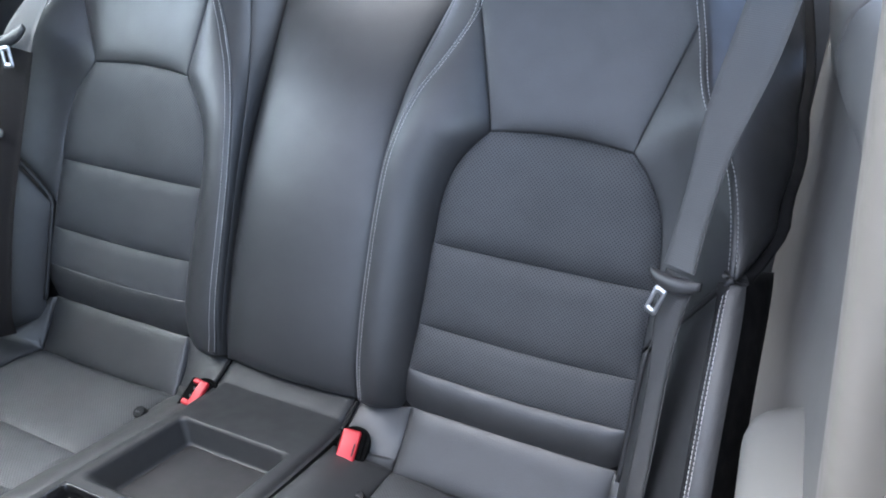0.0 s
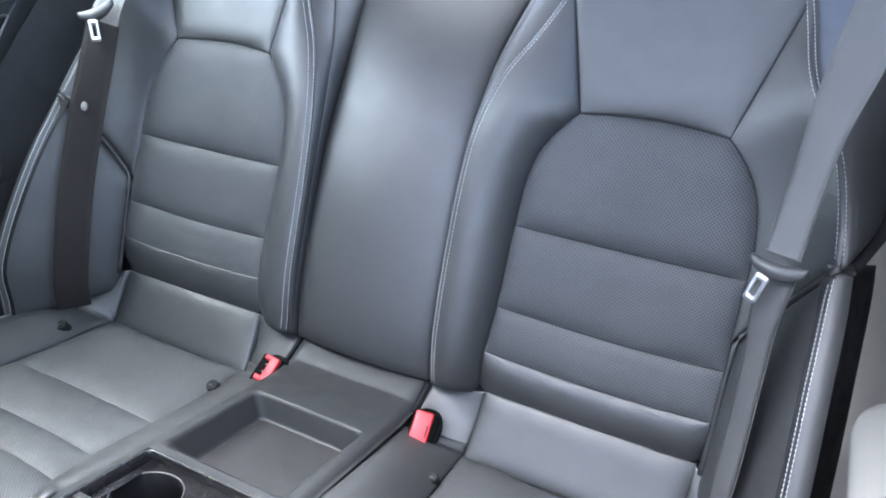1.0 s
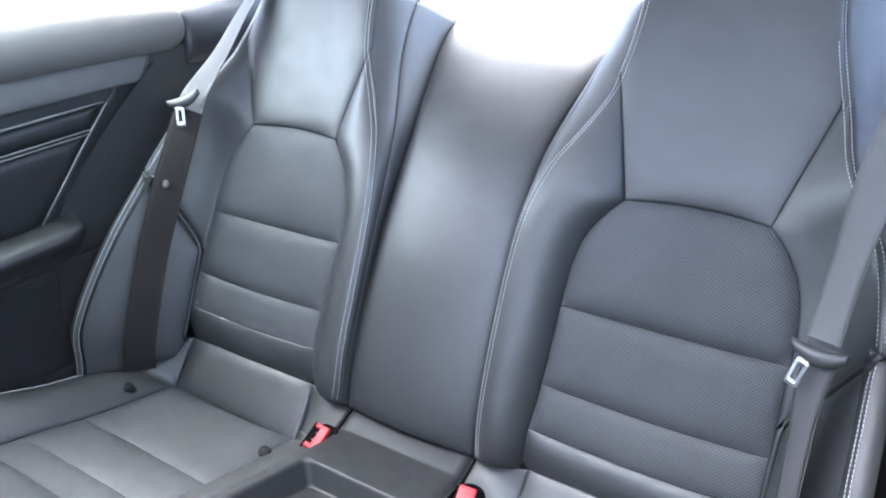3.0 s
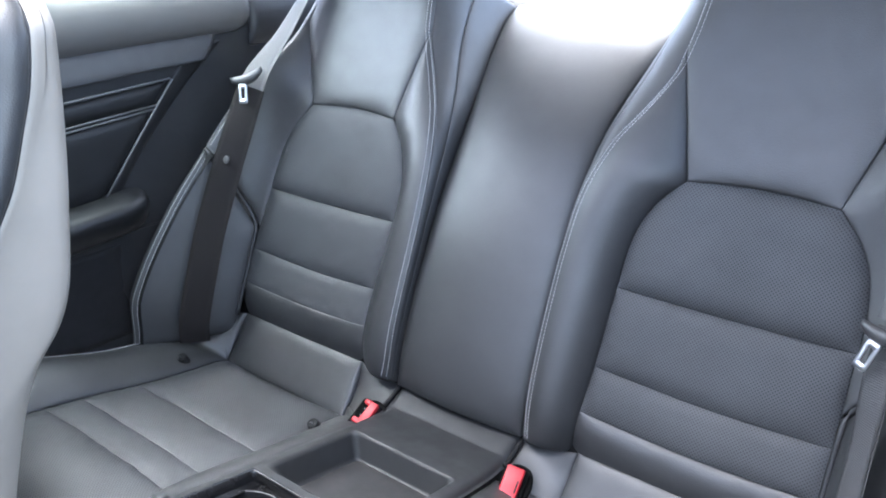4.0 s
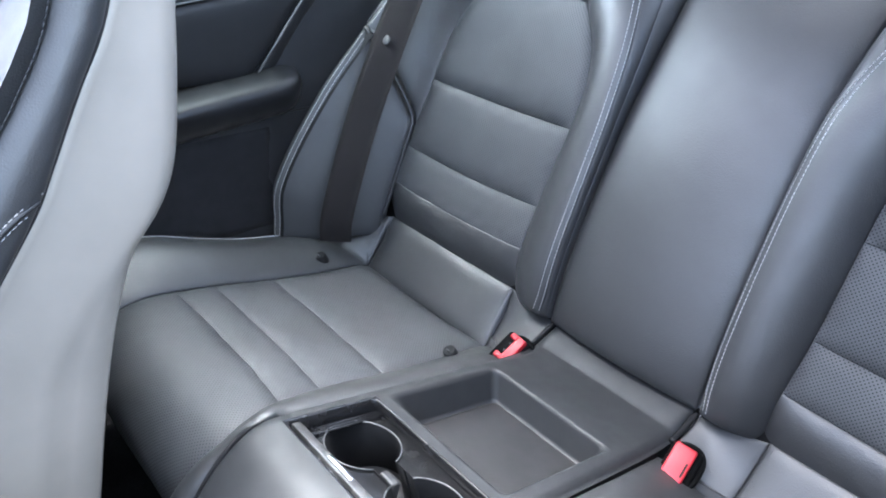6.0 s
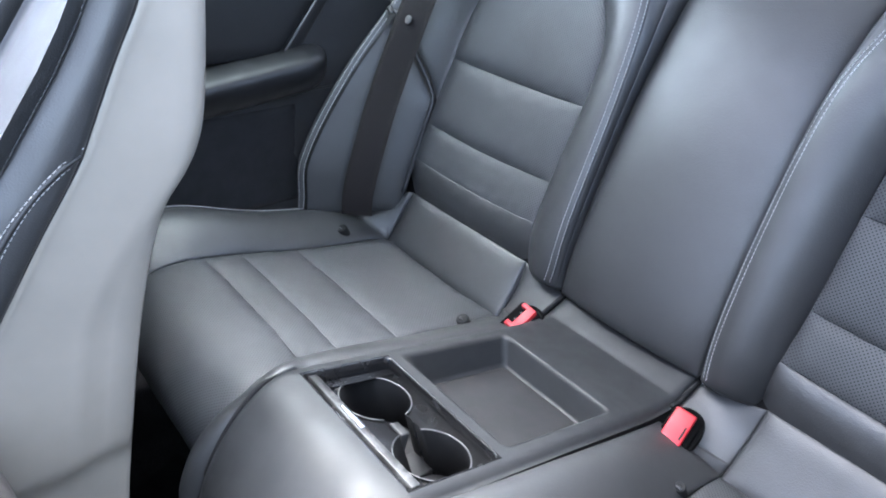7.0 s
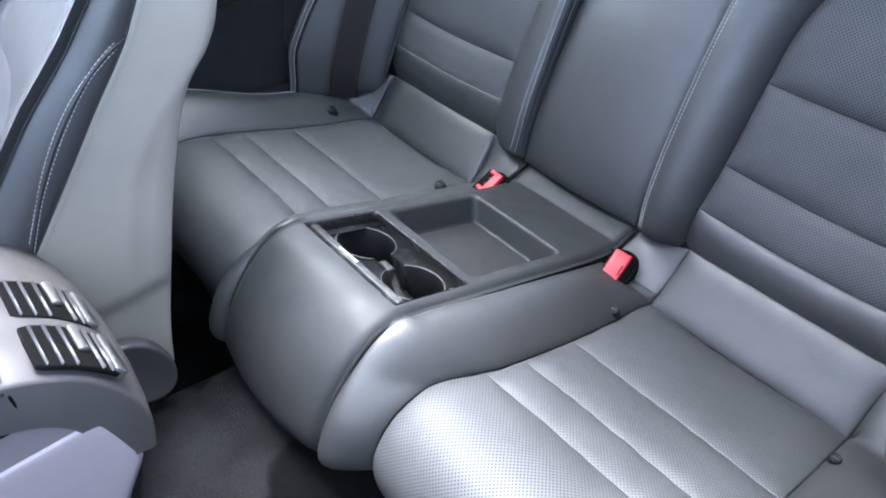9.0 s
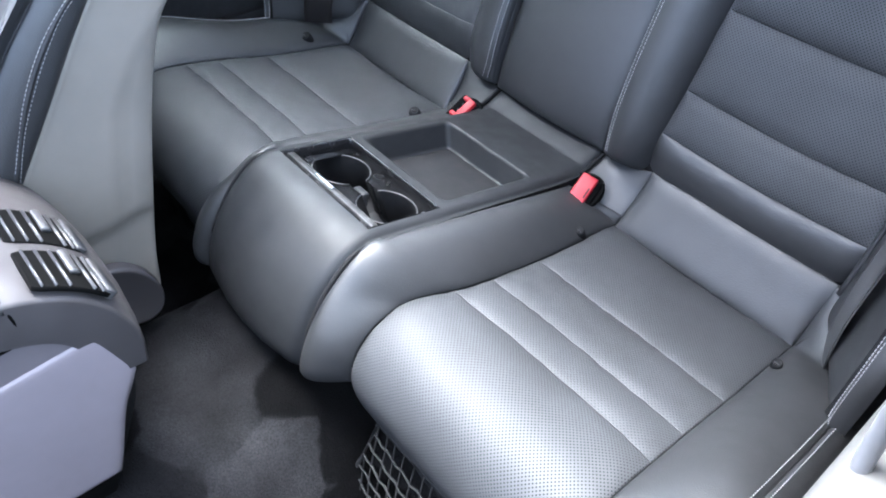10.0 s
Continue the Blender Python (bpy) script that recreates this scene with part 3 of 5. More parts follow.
def bench_cushion(sgn, label):
    t = thing("rear_seat_cushion", label, "seat cushion", (0.31 * sgn, -0.15, 0.05), "rear seat cushions")
    cuts = [0.0, seat_at(-0.087), seat_at(-0.167), seat_at(-0.222), SEAT_LEN] if sgn > 0 else [0.0, seat_at(-0.096), seat_at(-0.182), seat_at(-0.234), SEAT_LEN]
    for k in range(4):

        def f(u, v, k=k):
            q = cuts[k] + (cuts[k + 1] - cuts[k]) * v
            c = seat_line(q)
            a = cush_in(c[1]) if q < 0.36 else 0.157
            b = 0.443
            x = a + (b - a) * u
            bend = 0.008 * math.sin(math.pi * u)
            if 0 < k:
                bend *= 1 - v if k == 3 else 1
            else:
                bend *= v
            p = seat_line(q - bend)
            return Vector((x, p[1], p[2] - 0.006 * math.sin(math.pi * u) * (1 if k < 3 else max(0, 1 - 3 * v)))), (x, q - bend)

        panel("seat_panel", f, leather_holes, t, (64, 26 if k < 3 else 60), 0.0060, 0.011, sgn=sgn, wrinkle=0.0013, pucker=0.0011)

    # smooth strip that turns up to the backrest
    def f(u, v):
        x0, x1 = 0.178 + 0.004 * v, 0.443 + 0.004 * v
        x = x0 + (x1 - x0) * u
        y = 0.067 + 0.052 * v
        z = 0.2805 + 0.0725 * v
        hollow = 0.002 * math.sin(math.pi * v)
        return Vector((x, y + hollow, z - 0.9 * hollow)), (x, v * 0.087)

    panel("rear_strip", f, leather, t, (26, 18), 0.0060, 0.010, sgn=sgn, wrinkle=0.0008)

    # flat flap between the console's ledge and the strip
    def f(u, v):
        a = Vector((0.108, 0.120 - 0.048 * v, 0.340 - 0.020 * v))
        b = Vector((0.177 + 0.004 * (1 - v), 0.119 - 0.047 * v, 0.352 - 0.068 * v))
        return a.lerp(b, u) + Vector((0, 0.006 * u * math.sin(math.pi * v), -0.003 * math.sin(math.pi * u) - 0.006 * u * math.sin(math.pi * v))), (0.07 * u, 0.08 * v)

    panel("corner_flap", f, leather, t, (12, 14), 0.003, 0.006, skirt=0.004, sgn=sgn, wrinkle=0.0008)
    bm = bmesh.new()
    for off in (0.0, 0.0045):
        pts = [Vector((sgn * (0.1835 - 0.004 * v + off), 0.116 - 0.047 * v + 0.006 * math.sin(math.pi * (1 - v)), 0.3525 - 0.068 * v - 0.005 * math.sin(math.pi * v) + (0.0030 if off else 0.0015))) for v in [i / 16 for i in range(17)]]
        stitches(pts, [Vector((0, -0.6, 0.8))] * 17, bm=bm, thick=0.0006)
    part("flap_stitching", bm, belt_grey, t, "dark grey seam thread", smooth=False)

    # bolster beside the console, running over the front
    def f(u, v):
        span = SEAT_LEN - 0.155 + 0.085
        k = (0.070 + (span - 0.140) * v) / span
        q = -0.085 + span * k
        if q < 0:
            w = -q / 0.085
            cy, cz = 0.071 + 0.041 * w, 0.282 + 0.074 * w
        else:
            c = seat_line(q)
            cy, cz = c[1], c[2]
        xi = cush_in(cy) if q < 0.36 else 0.157
        m = console_side(k)
        a = Vector((0.104, m[1], m[2]))
        b = Vector((xi - 0.001, cy, cz))
        p = a.lerp(b, u)
        up = Vector((0, 0, 1)) if q < 0.25 else Vector((0, -min(1, (q - 0.25) / 0.1), 1 - min(1, (q - 0.25) / 0.1) * 0.9)).normalized()
        puff = 0.016 if sgn > 0 else 0.006 + 0.016 * min(1, max(0, (q - 0.30) / 0.08))
        p += up * (puff * math.sin(math.pi * u ** 0.75)) * (min(1, max(0.05, (q + 0.015) / 0.10)))
        return p, (u * 0.09, q)

    panel("inner_bolster", f, leather, t, (16, 60), 0.004, 0.008, sgn=sgn, wrinkle=0.0007)

    # outer bolster with its seam
    def f(u, v):
        q = -0.085 + (0.40 + 0.085) * v
        if q < 0:
            w = -q / 0.085
            cy, cz = 0.071 + 0.041 * w, 0.282 + 0.074 * w
        else:
            c = seat_line(q)
            cy, cz = c[1], c[2]
        o = edge_line(v)
        a = Vector((0.444, cy, cz))
        p = a.lerp(o, u)
        p.z += 0.012 * math.sin(math.pi * u) * max(0.1, min(1, (q + 0.05) / 0.1))
        return p, (u * 0.1, q)

    panel("outer_bolster", f, leather, t, (14, 40), 0.004, 0.008, sgn=sgn, wrinkle=0.0009)
    # seam of the rear corner piece
    pts = []
    for i in range(13):
        k = i / 12
        p = f(0.02 + 0.40 * k, (0.085 - 0.062 * k ** 0.8) / 0.485)[0] + Vector((0, -0.0010, 0.0026))
        pts.append((p.x * sgn, p.y, p.z))
    part("corner_seam", tube(pts, [0.0011 * min(1, 0.3 + 3 * (1 - i / 12)) for i in range(13)], 6), piping_mat, t, "thin seam of the corner piece")

    def f(u, v):
        o = edge_line(v)
        p = o + Vector((0.042 * u, 0, -0.05 * u * u - 0.012 * u))
        return p, (u * 0.06, v * 0.4)

    panel("outer_edge", f, leather, t, (8, 30), 0.003, 0.006, sgn=sgn, toward=Vector((1, 0, 1)))
    bm = bmesh.new()
    for off, lift in ((-0.0060, 0.0056), (0.0040, 0.0016)):
        pts, nrm = [], []
        for i in range(61):
            v = 0.19 + 0.80 * i / 60
            o = edge_line(v)
            p = o + Vector((off, 0, lift))
            pts.append(Vector((p.x * sgn, p.y, p.z)))
            nrm.append(Vector((0, 0, 1)))
        stitches(pts, nrm, bm=bm)
    part("stitching", bm, thread, t, "pale grey double seam thread", smooth=False)
    # foam block and carpeted kick board under the cover
    bm = bmesh.new()
    rings = []
    for x in (0.112, 0.50):
        rings.append([(x * sgn, y, z) for y, z in ((0.14, 0.33), (0.07, 0.262), (-0.22, 0.315), (-0.29, 0.31), (-0.320, 0.26), (-0.285, 0.14), (-0.27, 0.03), (0.14, 0.03))])
    part("foam_block", loft(rings, True, True), matte_black, t)
    return t


edge_pts = [(0.53, 0.10, 0.33), (0.53, 0.02, 0.320), (0.53, -0.036, 0.329), (0.53, -0.098, 0.342), (0.53, -0.16, 0.362), (0.53, -0.235, 0.388), (0.53, -0.30, 0.390), (0.53, -0.345, 0.36), (0.53, -0.37, 0.31)]
edge_fn, EDGE_LEN = along(edge_pts)


def edge_line(v):
    return Vector(edge_fn(v * EDGE_LEN))


CONSOLE_LINE = [(0.122, 0.347), (0.102, 0.3395), (0.088, 0.3340), (0.0825, 0.3316), (0.0795, 0.3306), (0.075, 0.3306), (0.045, 0.3335), (-0.010, 0.346), (-0.10, 0.368), (-0.20, 0.392), (-0.272, 0.409), (-0.292, 0.411), (-0.316, 0.402), (-0.345, 0.376), (-0.372, 0.336), (-0.386, 0.300), (-0.389, 0.278), (-0.378, 0.262), (-0.350, 0.245), (-0.320, 0.235)]
console_line, CONSOLE_LEN = along([(0, y, z) for y, z in CONSOLE_LINE])


def console_side(k):
    c = console_line(k * CONSOLE_LEN)
    y, z = c[1], c[2]
    drop = 0.016 - 0.006 * min(1, max(0, -y - 0.05) / 0.2)
    if y > -0.28:
        return Vector((0, y, z - drop))
    return Vector((0, y + 0.008, z - drop * 0.6))


bench_cushion(1, "black leather rear seat cushion with perforated ribs and raised bolsters")
bench_cushion(-1, "black leather rear seat cushion with perforated ribs and raised bolsters")


# ---- rear centre console ----
def console_q(y):
    lo, hi = 0.0, 0.42
    for _ in range(40):
        m = (lo + hi) / 2
        if console_line(m)[1] > y:
            lo = m
        else:
            hi = m
    return lo


def console_top(x, y, d=0.0):
    """A point on the sloping top of the console, d above it."""
    c = console_line(console_q(y))
    return Vector((x, c[1] - d * 0.235, c[2] + d * 0.972))


TRAY = (0.0, -0.086, 0.084, 0.078)
CUPS = (0.002, -0.2255, 0.089, 0.0512)


def rear_console():
    t = thing("rear_console", "black plastic rear centre console with tray and cup holders", "console", (0, -0.15, 0.10))
    hw = 0.103
    xs = sorted({-hw, -0.100, -0.096, CUPS[0] - CUPS[2], -TRAY[2], -0.04, 0.0, 0.04, TRAY[2], CUPS[0] + CUPS[2], 0.0965, 0.100, hw})
    ys_hole = [TRAY[1] + TRAY[3], TRAY[1] - TRAY[3], CUPS[1] + CUPS[3], CUPS[1] - CUPS[3]]
    qs = sorted({*[CONSOLE_LEN * i / 60 for i in range(61)], *[console_q(y) for y in ys_hole], *[console_q(y) for y in (0.086, 0.0835, 0.081, 0.079, 0.0765)]})
    bm = bmesh.new()

    def at(x, q):
        c = console_line(q)
        e = max(0.0, (abs(x) - 0.092) / (hw - 0.092))
        drop = 0.010 * e * e
        c2 = console_line(q + 1e-3)
        tan = Vector(c2) - Vector(c)
        nrm = Vector((0, tan.z, -tan.y)).normalized()
        bulge = 0.0
        if c[1] < -0.29:
            k = min(1, (-0.29 - c[1]) / 0.08)
            bulge = 0.014 * k * (1 - (x / hw) ** 2)
        if nrm.z < 0 and c[1] > -0.3:
            nrm = -nrm
        if c[1] <= -0.3 and nrm.y > 0:
            nrm = -nrm
        return Vector((x, c[1], c[2])) + nrm * (bulge - drop)

    grid = {}
    for i, x in enumerate(xs):
        for j, q in enumerate(qs):
            grid[i, j] = bm.verts.new(at(x, q))
    for i in range(len(xs) - 1):
        for j in range(len(qs) - 1):
            xm, ym = (xs[i] + xs[i + 1]) / 2, console_line((qs[j] + qs[j + 1]) / 2)[1]
            if qs[j] < 0.42:
                if abs(xm - TRAY[0]) < TRAY[2] and abs(ym - TRAY[1]) < TRAY[3]:
                    continue
                if abs(xm - CUPS[0]) < CUPS[2] and abs(ym - CUPS[1]) < CUPS[3]:
                    continue
            bm.faces.new((grid[i, j], grid[i, j + 1], grid[i + 1, j + 1], grid[i + 1, j]))
    # outer walls that go down beside the cushions
    for side in (0, len(xs) - 1):
        low = []
        for j, q in enumerate(qs):
            p = grid[side, j].co
            low.append(bm.verts.new((p.x, p.y + (0.03 if p.y < -0.3 else 0), p.z - 0.035)))
        for j in range(len(qs) - 1):
            a = (grid[side, j], low[j], low[j + 1], grid[side, j + 1])
            bm.faces.new(a if side else tuple(reversed(a)))
    part("housing", bm, soft_plastic, t)

    for sgn in (1, -1):
        pts = []
        for k in range(9):
            c = console_line(console_q(0.116 - 0.046 * k / 8))
            pts.append((sgn * 0.1045, c[1], c[2] - 0.004))
        part("edge_gap", tube(pts, 0.0034, 6), matte_black, t, "dark gap beside the rear ledge")
        pts = []
        for k in range(31):
            q = console_q(-0.27) + 0.150 * k / 30
            c = console_line(q)
            c2 = console_line(q + 1e-3)
            tan = (Vector(c2) - Vector(c)).normalized()
            pts.append(Vector((sgn * 0.1042, c[1], c[2])) - Vector((0, tan.z, -tan.y)) * (0.0062 + 0.006 * max(0.0, 1 - k / 8)))
        part("front_gap", tube(pts, [0.0028 * min(1.0, 0.1 + k / 8) for k in range(31)], 6), matte_black, t, "dark joint beside the seat bolster")

    # open tray: rim, walls and mat
    def ring(hx, hy, r, d, cx=TRAY[0], cy=TRAY[1], sq=False):
        pts = squared(hx, hy) if sq else rounded(hx, hy, r)
        return [console_top(cx + px, cy + py, d) for px, py in pts]

    a, b = TRAY[2], TRAY[3]
    bm = loft([ring(a, b, 0, 0, sq=True), ring(a - 0.0005, b - 0.0005, 0.010, 0.0), ring(a - 0.003, b - 0.003, 0.010, -0.0015), ring(a - 0.005, b - 0.006, 0.010, -0.006), ring(a - 0.010, b - 0.016, 0.009, -0.040), ring(a - 0.012, b - 0.019, 0.008, -0.044), ring(a - 0.016, b - 0.023, 0.007, -0.0455)], True)
    part("tray", bm, soft_plastic, t)
    bm = loft([ring(a - 0.0145, b - 0.0215, 0.008, -0.0452), ring(a - 0.0145, b - 0.0215, 0.008, -0.0442), ring(a - 0.0175, b - 0.0245, 0.007, -0.0436)], True)
    part("tray_mat", bm, rubber, t, "flat rubber mat in the tray")

    # cup holder insert
    cx, cy, ch, cv = CUPS
    holder = part("cup_holder", loft([ring(ch, cv, 0, 0, cx, cy, True), ring(ch - 0.001, cv - 0.001, 0.008, 0.0002, cx, cy), ring(ch - 0.003, cv - 0.003, 0.007, -0.001, cx, cy), ring(ch - 0.004, cv - 0.004, 0.006, -0.0182, cx, cy)]), gloss_black, t, "gloss black twin cup holder insert")
    # plate with two round wells joined by a slot
    depth = -0.0180
    wells = ((-0.043, -0.2235, 0.0360, 1), (0.048, -0.2235, 0.0360, -1))
    slot = 0.0125
    xm = 0.0025
    edges_x = (cx - ch + 0.004, xm, cx + ch - 0.004)
    y0, y1 = cy - cv + 0.004, cy + cv - 0.004
    bm = bmesh.new()
    for w, (wx, wy, wr, side) in enumerate(wells):
        x0, x1 = edges_x[w], edges_x[w + 1]
        gap = abs(xm - wx)
        a0, a1 = math.atan2(slot, gap), math.asin(slot / wr)
        angs = sorted({2 * math.pi * k / 60 for k in range(60)} | {a0, a1, 2 * math.pi - a0, 2 * math.pi - a1})
        turned = 0 if side > 0 else math.pi
        corners = [(math.atan2(b - wy, a - wx) - turned) % (2 * math.pi) for a in (x0, x1) for b in (y0, y1)]
        angs = sorted(set(angs) | set(corners))
        angs = [a + turned for a in angs]

        def hole(a):
            b = abs(((a if side > 0 else a - math.pi) + math.pi) % (2 * math.pi) - math.pi)
            if b < a0 - 1e-6:
                return None
            return slot / math.sin(b) if b < a1 - 1e-6 else wr

        def border(a):
            dx, dy = math.cos(a), math.sin(a)
            tx = ((x1 if dx > 0 else x0) - wx) / dx if abs(dx) > 1e-9 else 9
            ty = ((y1 if dy > 0 else y0) - wy) / dy if abs(dy) > 1e-9 else 9
            return min(tx, ty)

        wall = bmesh.new()
        for a, b in zip(angs, angs[1:] + [angs[0] + 2 * math.pi]):
            ra, rb = hole(a), hole(b)
            if ra is None or rb is None:
                continue

            def at(ang, r, d):
                return console_top(wx + r * math.cos(ang), wy + r * math.sin(ang), d)

            bm.faces.new([bm.verts.new(p) for p in (at(a, border(a), depth), at(b, border(b), depth), at(b, rb, depth), at(a, ra, depth))])
            for (d0, e0), (d1, e1) in zip(((depth, 0), (depth + 0.0022, 0.0), (depth + 0.0022, -0.0012), (depth - 0.06, -0.003)), ((depth + 0.0022, 0.0), (depth + 0.0022, -0.0012), (depth - 0.06, -0.003), (depth - 0.068, -0.006))):
                wall.faces.new([wall.verts.new(p) for p in (at(a, ra + e0, d0), at(b, rb + e0, d0), at(b, rb + e1, d1), at(a, ra + e1, d1))])
        bmesh.ops.remove_doubles(wall, verts=wall.verts, dist=1e-5)
        part("cup_well", wall, well_shade_black, holder, "round black cup well")

        def circ(r, d):
            return [console_top(wx + r * math.cos(2 * math.pi * k / 48), wy + r * math.sin(2 * math.pi * k / 48), d) for k in range(48)]

        part("well_mat", loft([circ(wr - 0.003, depth - 0.069), circ(wr - 0.003, depth - 0.066), circ(wr - 0.006, depth - 0.065)], True), rubber, holder)
        # Grey ring puts the highlight on the black well edge into colour.
        bm2 = tube([console_top(wx + (wr - 0.0006) * math.cos(q), wy + (wr - 0.0006) * math.sin(q), depth + 0.0020) for q in [a1 + (0 if side > 0 else math.pi) + (2 * math.pi - 2 * a1) * k / 40 for k in range(41)]], 0.0007, 6)
        part("rim_highlight", bm2, slat_grey, holder, "thin grey ring for the highlight on the well's edge")
    bmesh.ops.remove_doubles(bm, verts=bm.verts, dist=1e-5)
    part("plate", bm, gloss_black, holder)
    bm = box(bmesh.new(), console_top(xm, wells[0][1], depth - 0.066), (0.03, 2 * slot, 0.01), 0.001)
    part("slot_floor", bm, rubber, holder)
    # roller cover slot at the rear edge, worn strip in front, chrome pull
    bm = bmesh.new()
    tilt = Euler((radians(-13.6), 0, 0)).to_matrix().to_4x4()
    for k in range(3):
        box(bm, console_top(cx - ch + 0.0065 + 0.0036 * k, cy, depth + 0.0015), (0.0030, 2 * cv - 0.012, 0.003), 0.0008, tilt)
    part("roller_cover", bm, gloss_black, holder, "ribbed roller cover, pushed back")
    bm = bmesh.new()
    box(bm, console_top(cx, cy - cv + 0.0085, -0.0070), (2 * ch - 0.010, 0.009, 0.010), 0.0008, tilt)
    part("worn_strip", bm, dusty_black, holder, "worn patchy strip at the front of the insert")
    bm = bmesh.new()
    box(bm, console_top(-0.012, cy - cv + 0.0115, -0.0035), (0.036, 0.006, 0.006), 0.002, tilt, 3)
    part("pull_handle", bm, chrome, holder, "small chrome pull handle")
    bm = bmesh.new()
    box(bm, console_top(0.002, wells[0][1] - 0.016, depth - 0.030), (0.020, 0.010, 0.050), 0.002, tilt)
    part("divider", bm, soft_plastic, holder, "clip between the two cup wells")
    return t


rear_console()


# ---- seat belt buckles and child seat anchors ----
def belt_buckle(place, turn, side, label):
    t = thing("seat_belt_buckle", label, "buckle", place, "seat belt buckles")
    m = Matrix.Translation(place) @ turn.to_matrix().to_4x4()
    bm = box(bmesh.new(), (0.002 * side, 0.011, -0.004), (0.034, 0.020, 0.050), 0.004, None, 3)
    bm.transform(m)
    part("housing", bm, recess_black, t)
    bm = bmesh.new()
    if side > 0:
        box(bm, (0.0, 0, 0), (0.0235, 0.012, 0.039), 0.0026, None, 3)
    else:
        box(bm, (0.0045, 0, 0), (0.0135, 0.012, 0.038), 0.0025, None, 3)
        box(bm, (-0.0055, 0, 0.0155), (0.0115, 0.012, 0.0075), 0.002, None, 2)
        box(bm, (-0.0055, 0, -0.0155), (0.0115, 0.012, 0.0075), 0.002, None, 2)
    bm.transform(m)
    btn = part("press_button", bm, red, t, "red press button")
    if side > 0:
        bm = box(bmesh.new(), (0.0078, -0.0052, -0.005), (0.0022, 0.0024, 0.016), 0.0006)
        bm.transform(m)
        part("slot", bm, matte_black, btn, "narrow dark slot")
    bm = bmesh.new()
    for z in (-0.005, 0.006):
        box(bm, ((0.0055 if side < 0 else 0.009) * side, 0.001 if side < 0 else 0.005, z), (0.003, 0.005, 0.0025), 0.0008)
    bm.transform(m)
    part("catch", bm, slat_grey, t, "small metal catch in the slot")
    # Black ring stands for the shade in the pocket round the buckle.
    rings = []
    for r, y in ((1.0, 0.030), (1.02, 0.008), (0.98, 0.0045), (0.90, 0.0035), (0.80, 0.0050), (0.3, 0.006)):
        rings.append([(0.0195 * math.copysign(abs(math.cos(a)) ** 0.8, math.cos(a)) * r + 0.005, y, 0.0255 * math.copysign(abs(math.sin(a)) ** 0.8, math.sin(a)) * r + 0.001) for a in [2 * math.pi * k / 32 for k in range(32)]])
    bm = loft(rings)
    bm.transform(m)
    part("pocket_shade", bm, recess_black, t, "black oval ring standing for the shaded pocket round the buckle")
    return t


def facing(normal, up):
    """The turn that lays a flat thing's front towards normal and its length along up."""
    y = -Vector(normal).normalized()
    x = y.cross(Vector(up)).normalized()
    z = x.cross(y)
    return Matrix(((x.x, y.x, z.x), (x.y, y.y, z.y), (x.z, y.z, z.z))).to_euler()


belt_buckle(Vector((0.126, 0.052, 0.323)), facing((0.25, -0.55, 0.8), (-0.09, 0.81, 0.58)), 1, "red and black seat belt buckle in its pocket beside the console")
belt_buckle(Vector((-0.111, 0.046, 0.328)), facing((0.12, -0.5, 0.86), (0.05, 0.86, 0.5)), -1, "red and black seat belt buckle in its pocket beside the console")


def anchor_button(x, y, z, size):
    t = thing("child_seat_anchor", "small black child seat anchor cap in the seat crease", "anchor", (x, y, z), "child seat anchors")
    rings = []
    for r, h in ((0.0088, -0.012), (0.0088, 0.002), (0.0080, 0.0045), (0.0066, 0.0052), (0.0058, 0.0035), (0.0030, 0.0045)):
        r *= size
        rings.append([(x + r * math.cos(2 * math.pi * k / 20), y - 0.5 * h + r * 0.9 * math.sin(2 * math.pi * k / 20), z + h + r * 0.4 * math.sin(2 * math.pi * k / 20)) for k in range(20)])
    part("cap", loft(rings, True), matte_black, t)
    bm = box(bmesh.new(), (x, y - 0.004, z + 0.0048), (0.0065, 0.0022, 0.0022), 0.0006)
    part("tag", bm, trim_plastic, t, "tiny grey tag on the cap")


for x, y, z in ((0.172, -0.002, 0.307), (0.451, 0.002, 0.311), (-0.167, -0.002, 0.312), (-0.460, -0.006, 0.315)):
    anchor_button(x, y, z, 0.7 if x > 0 else 1.0)


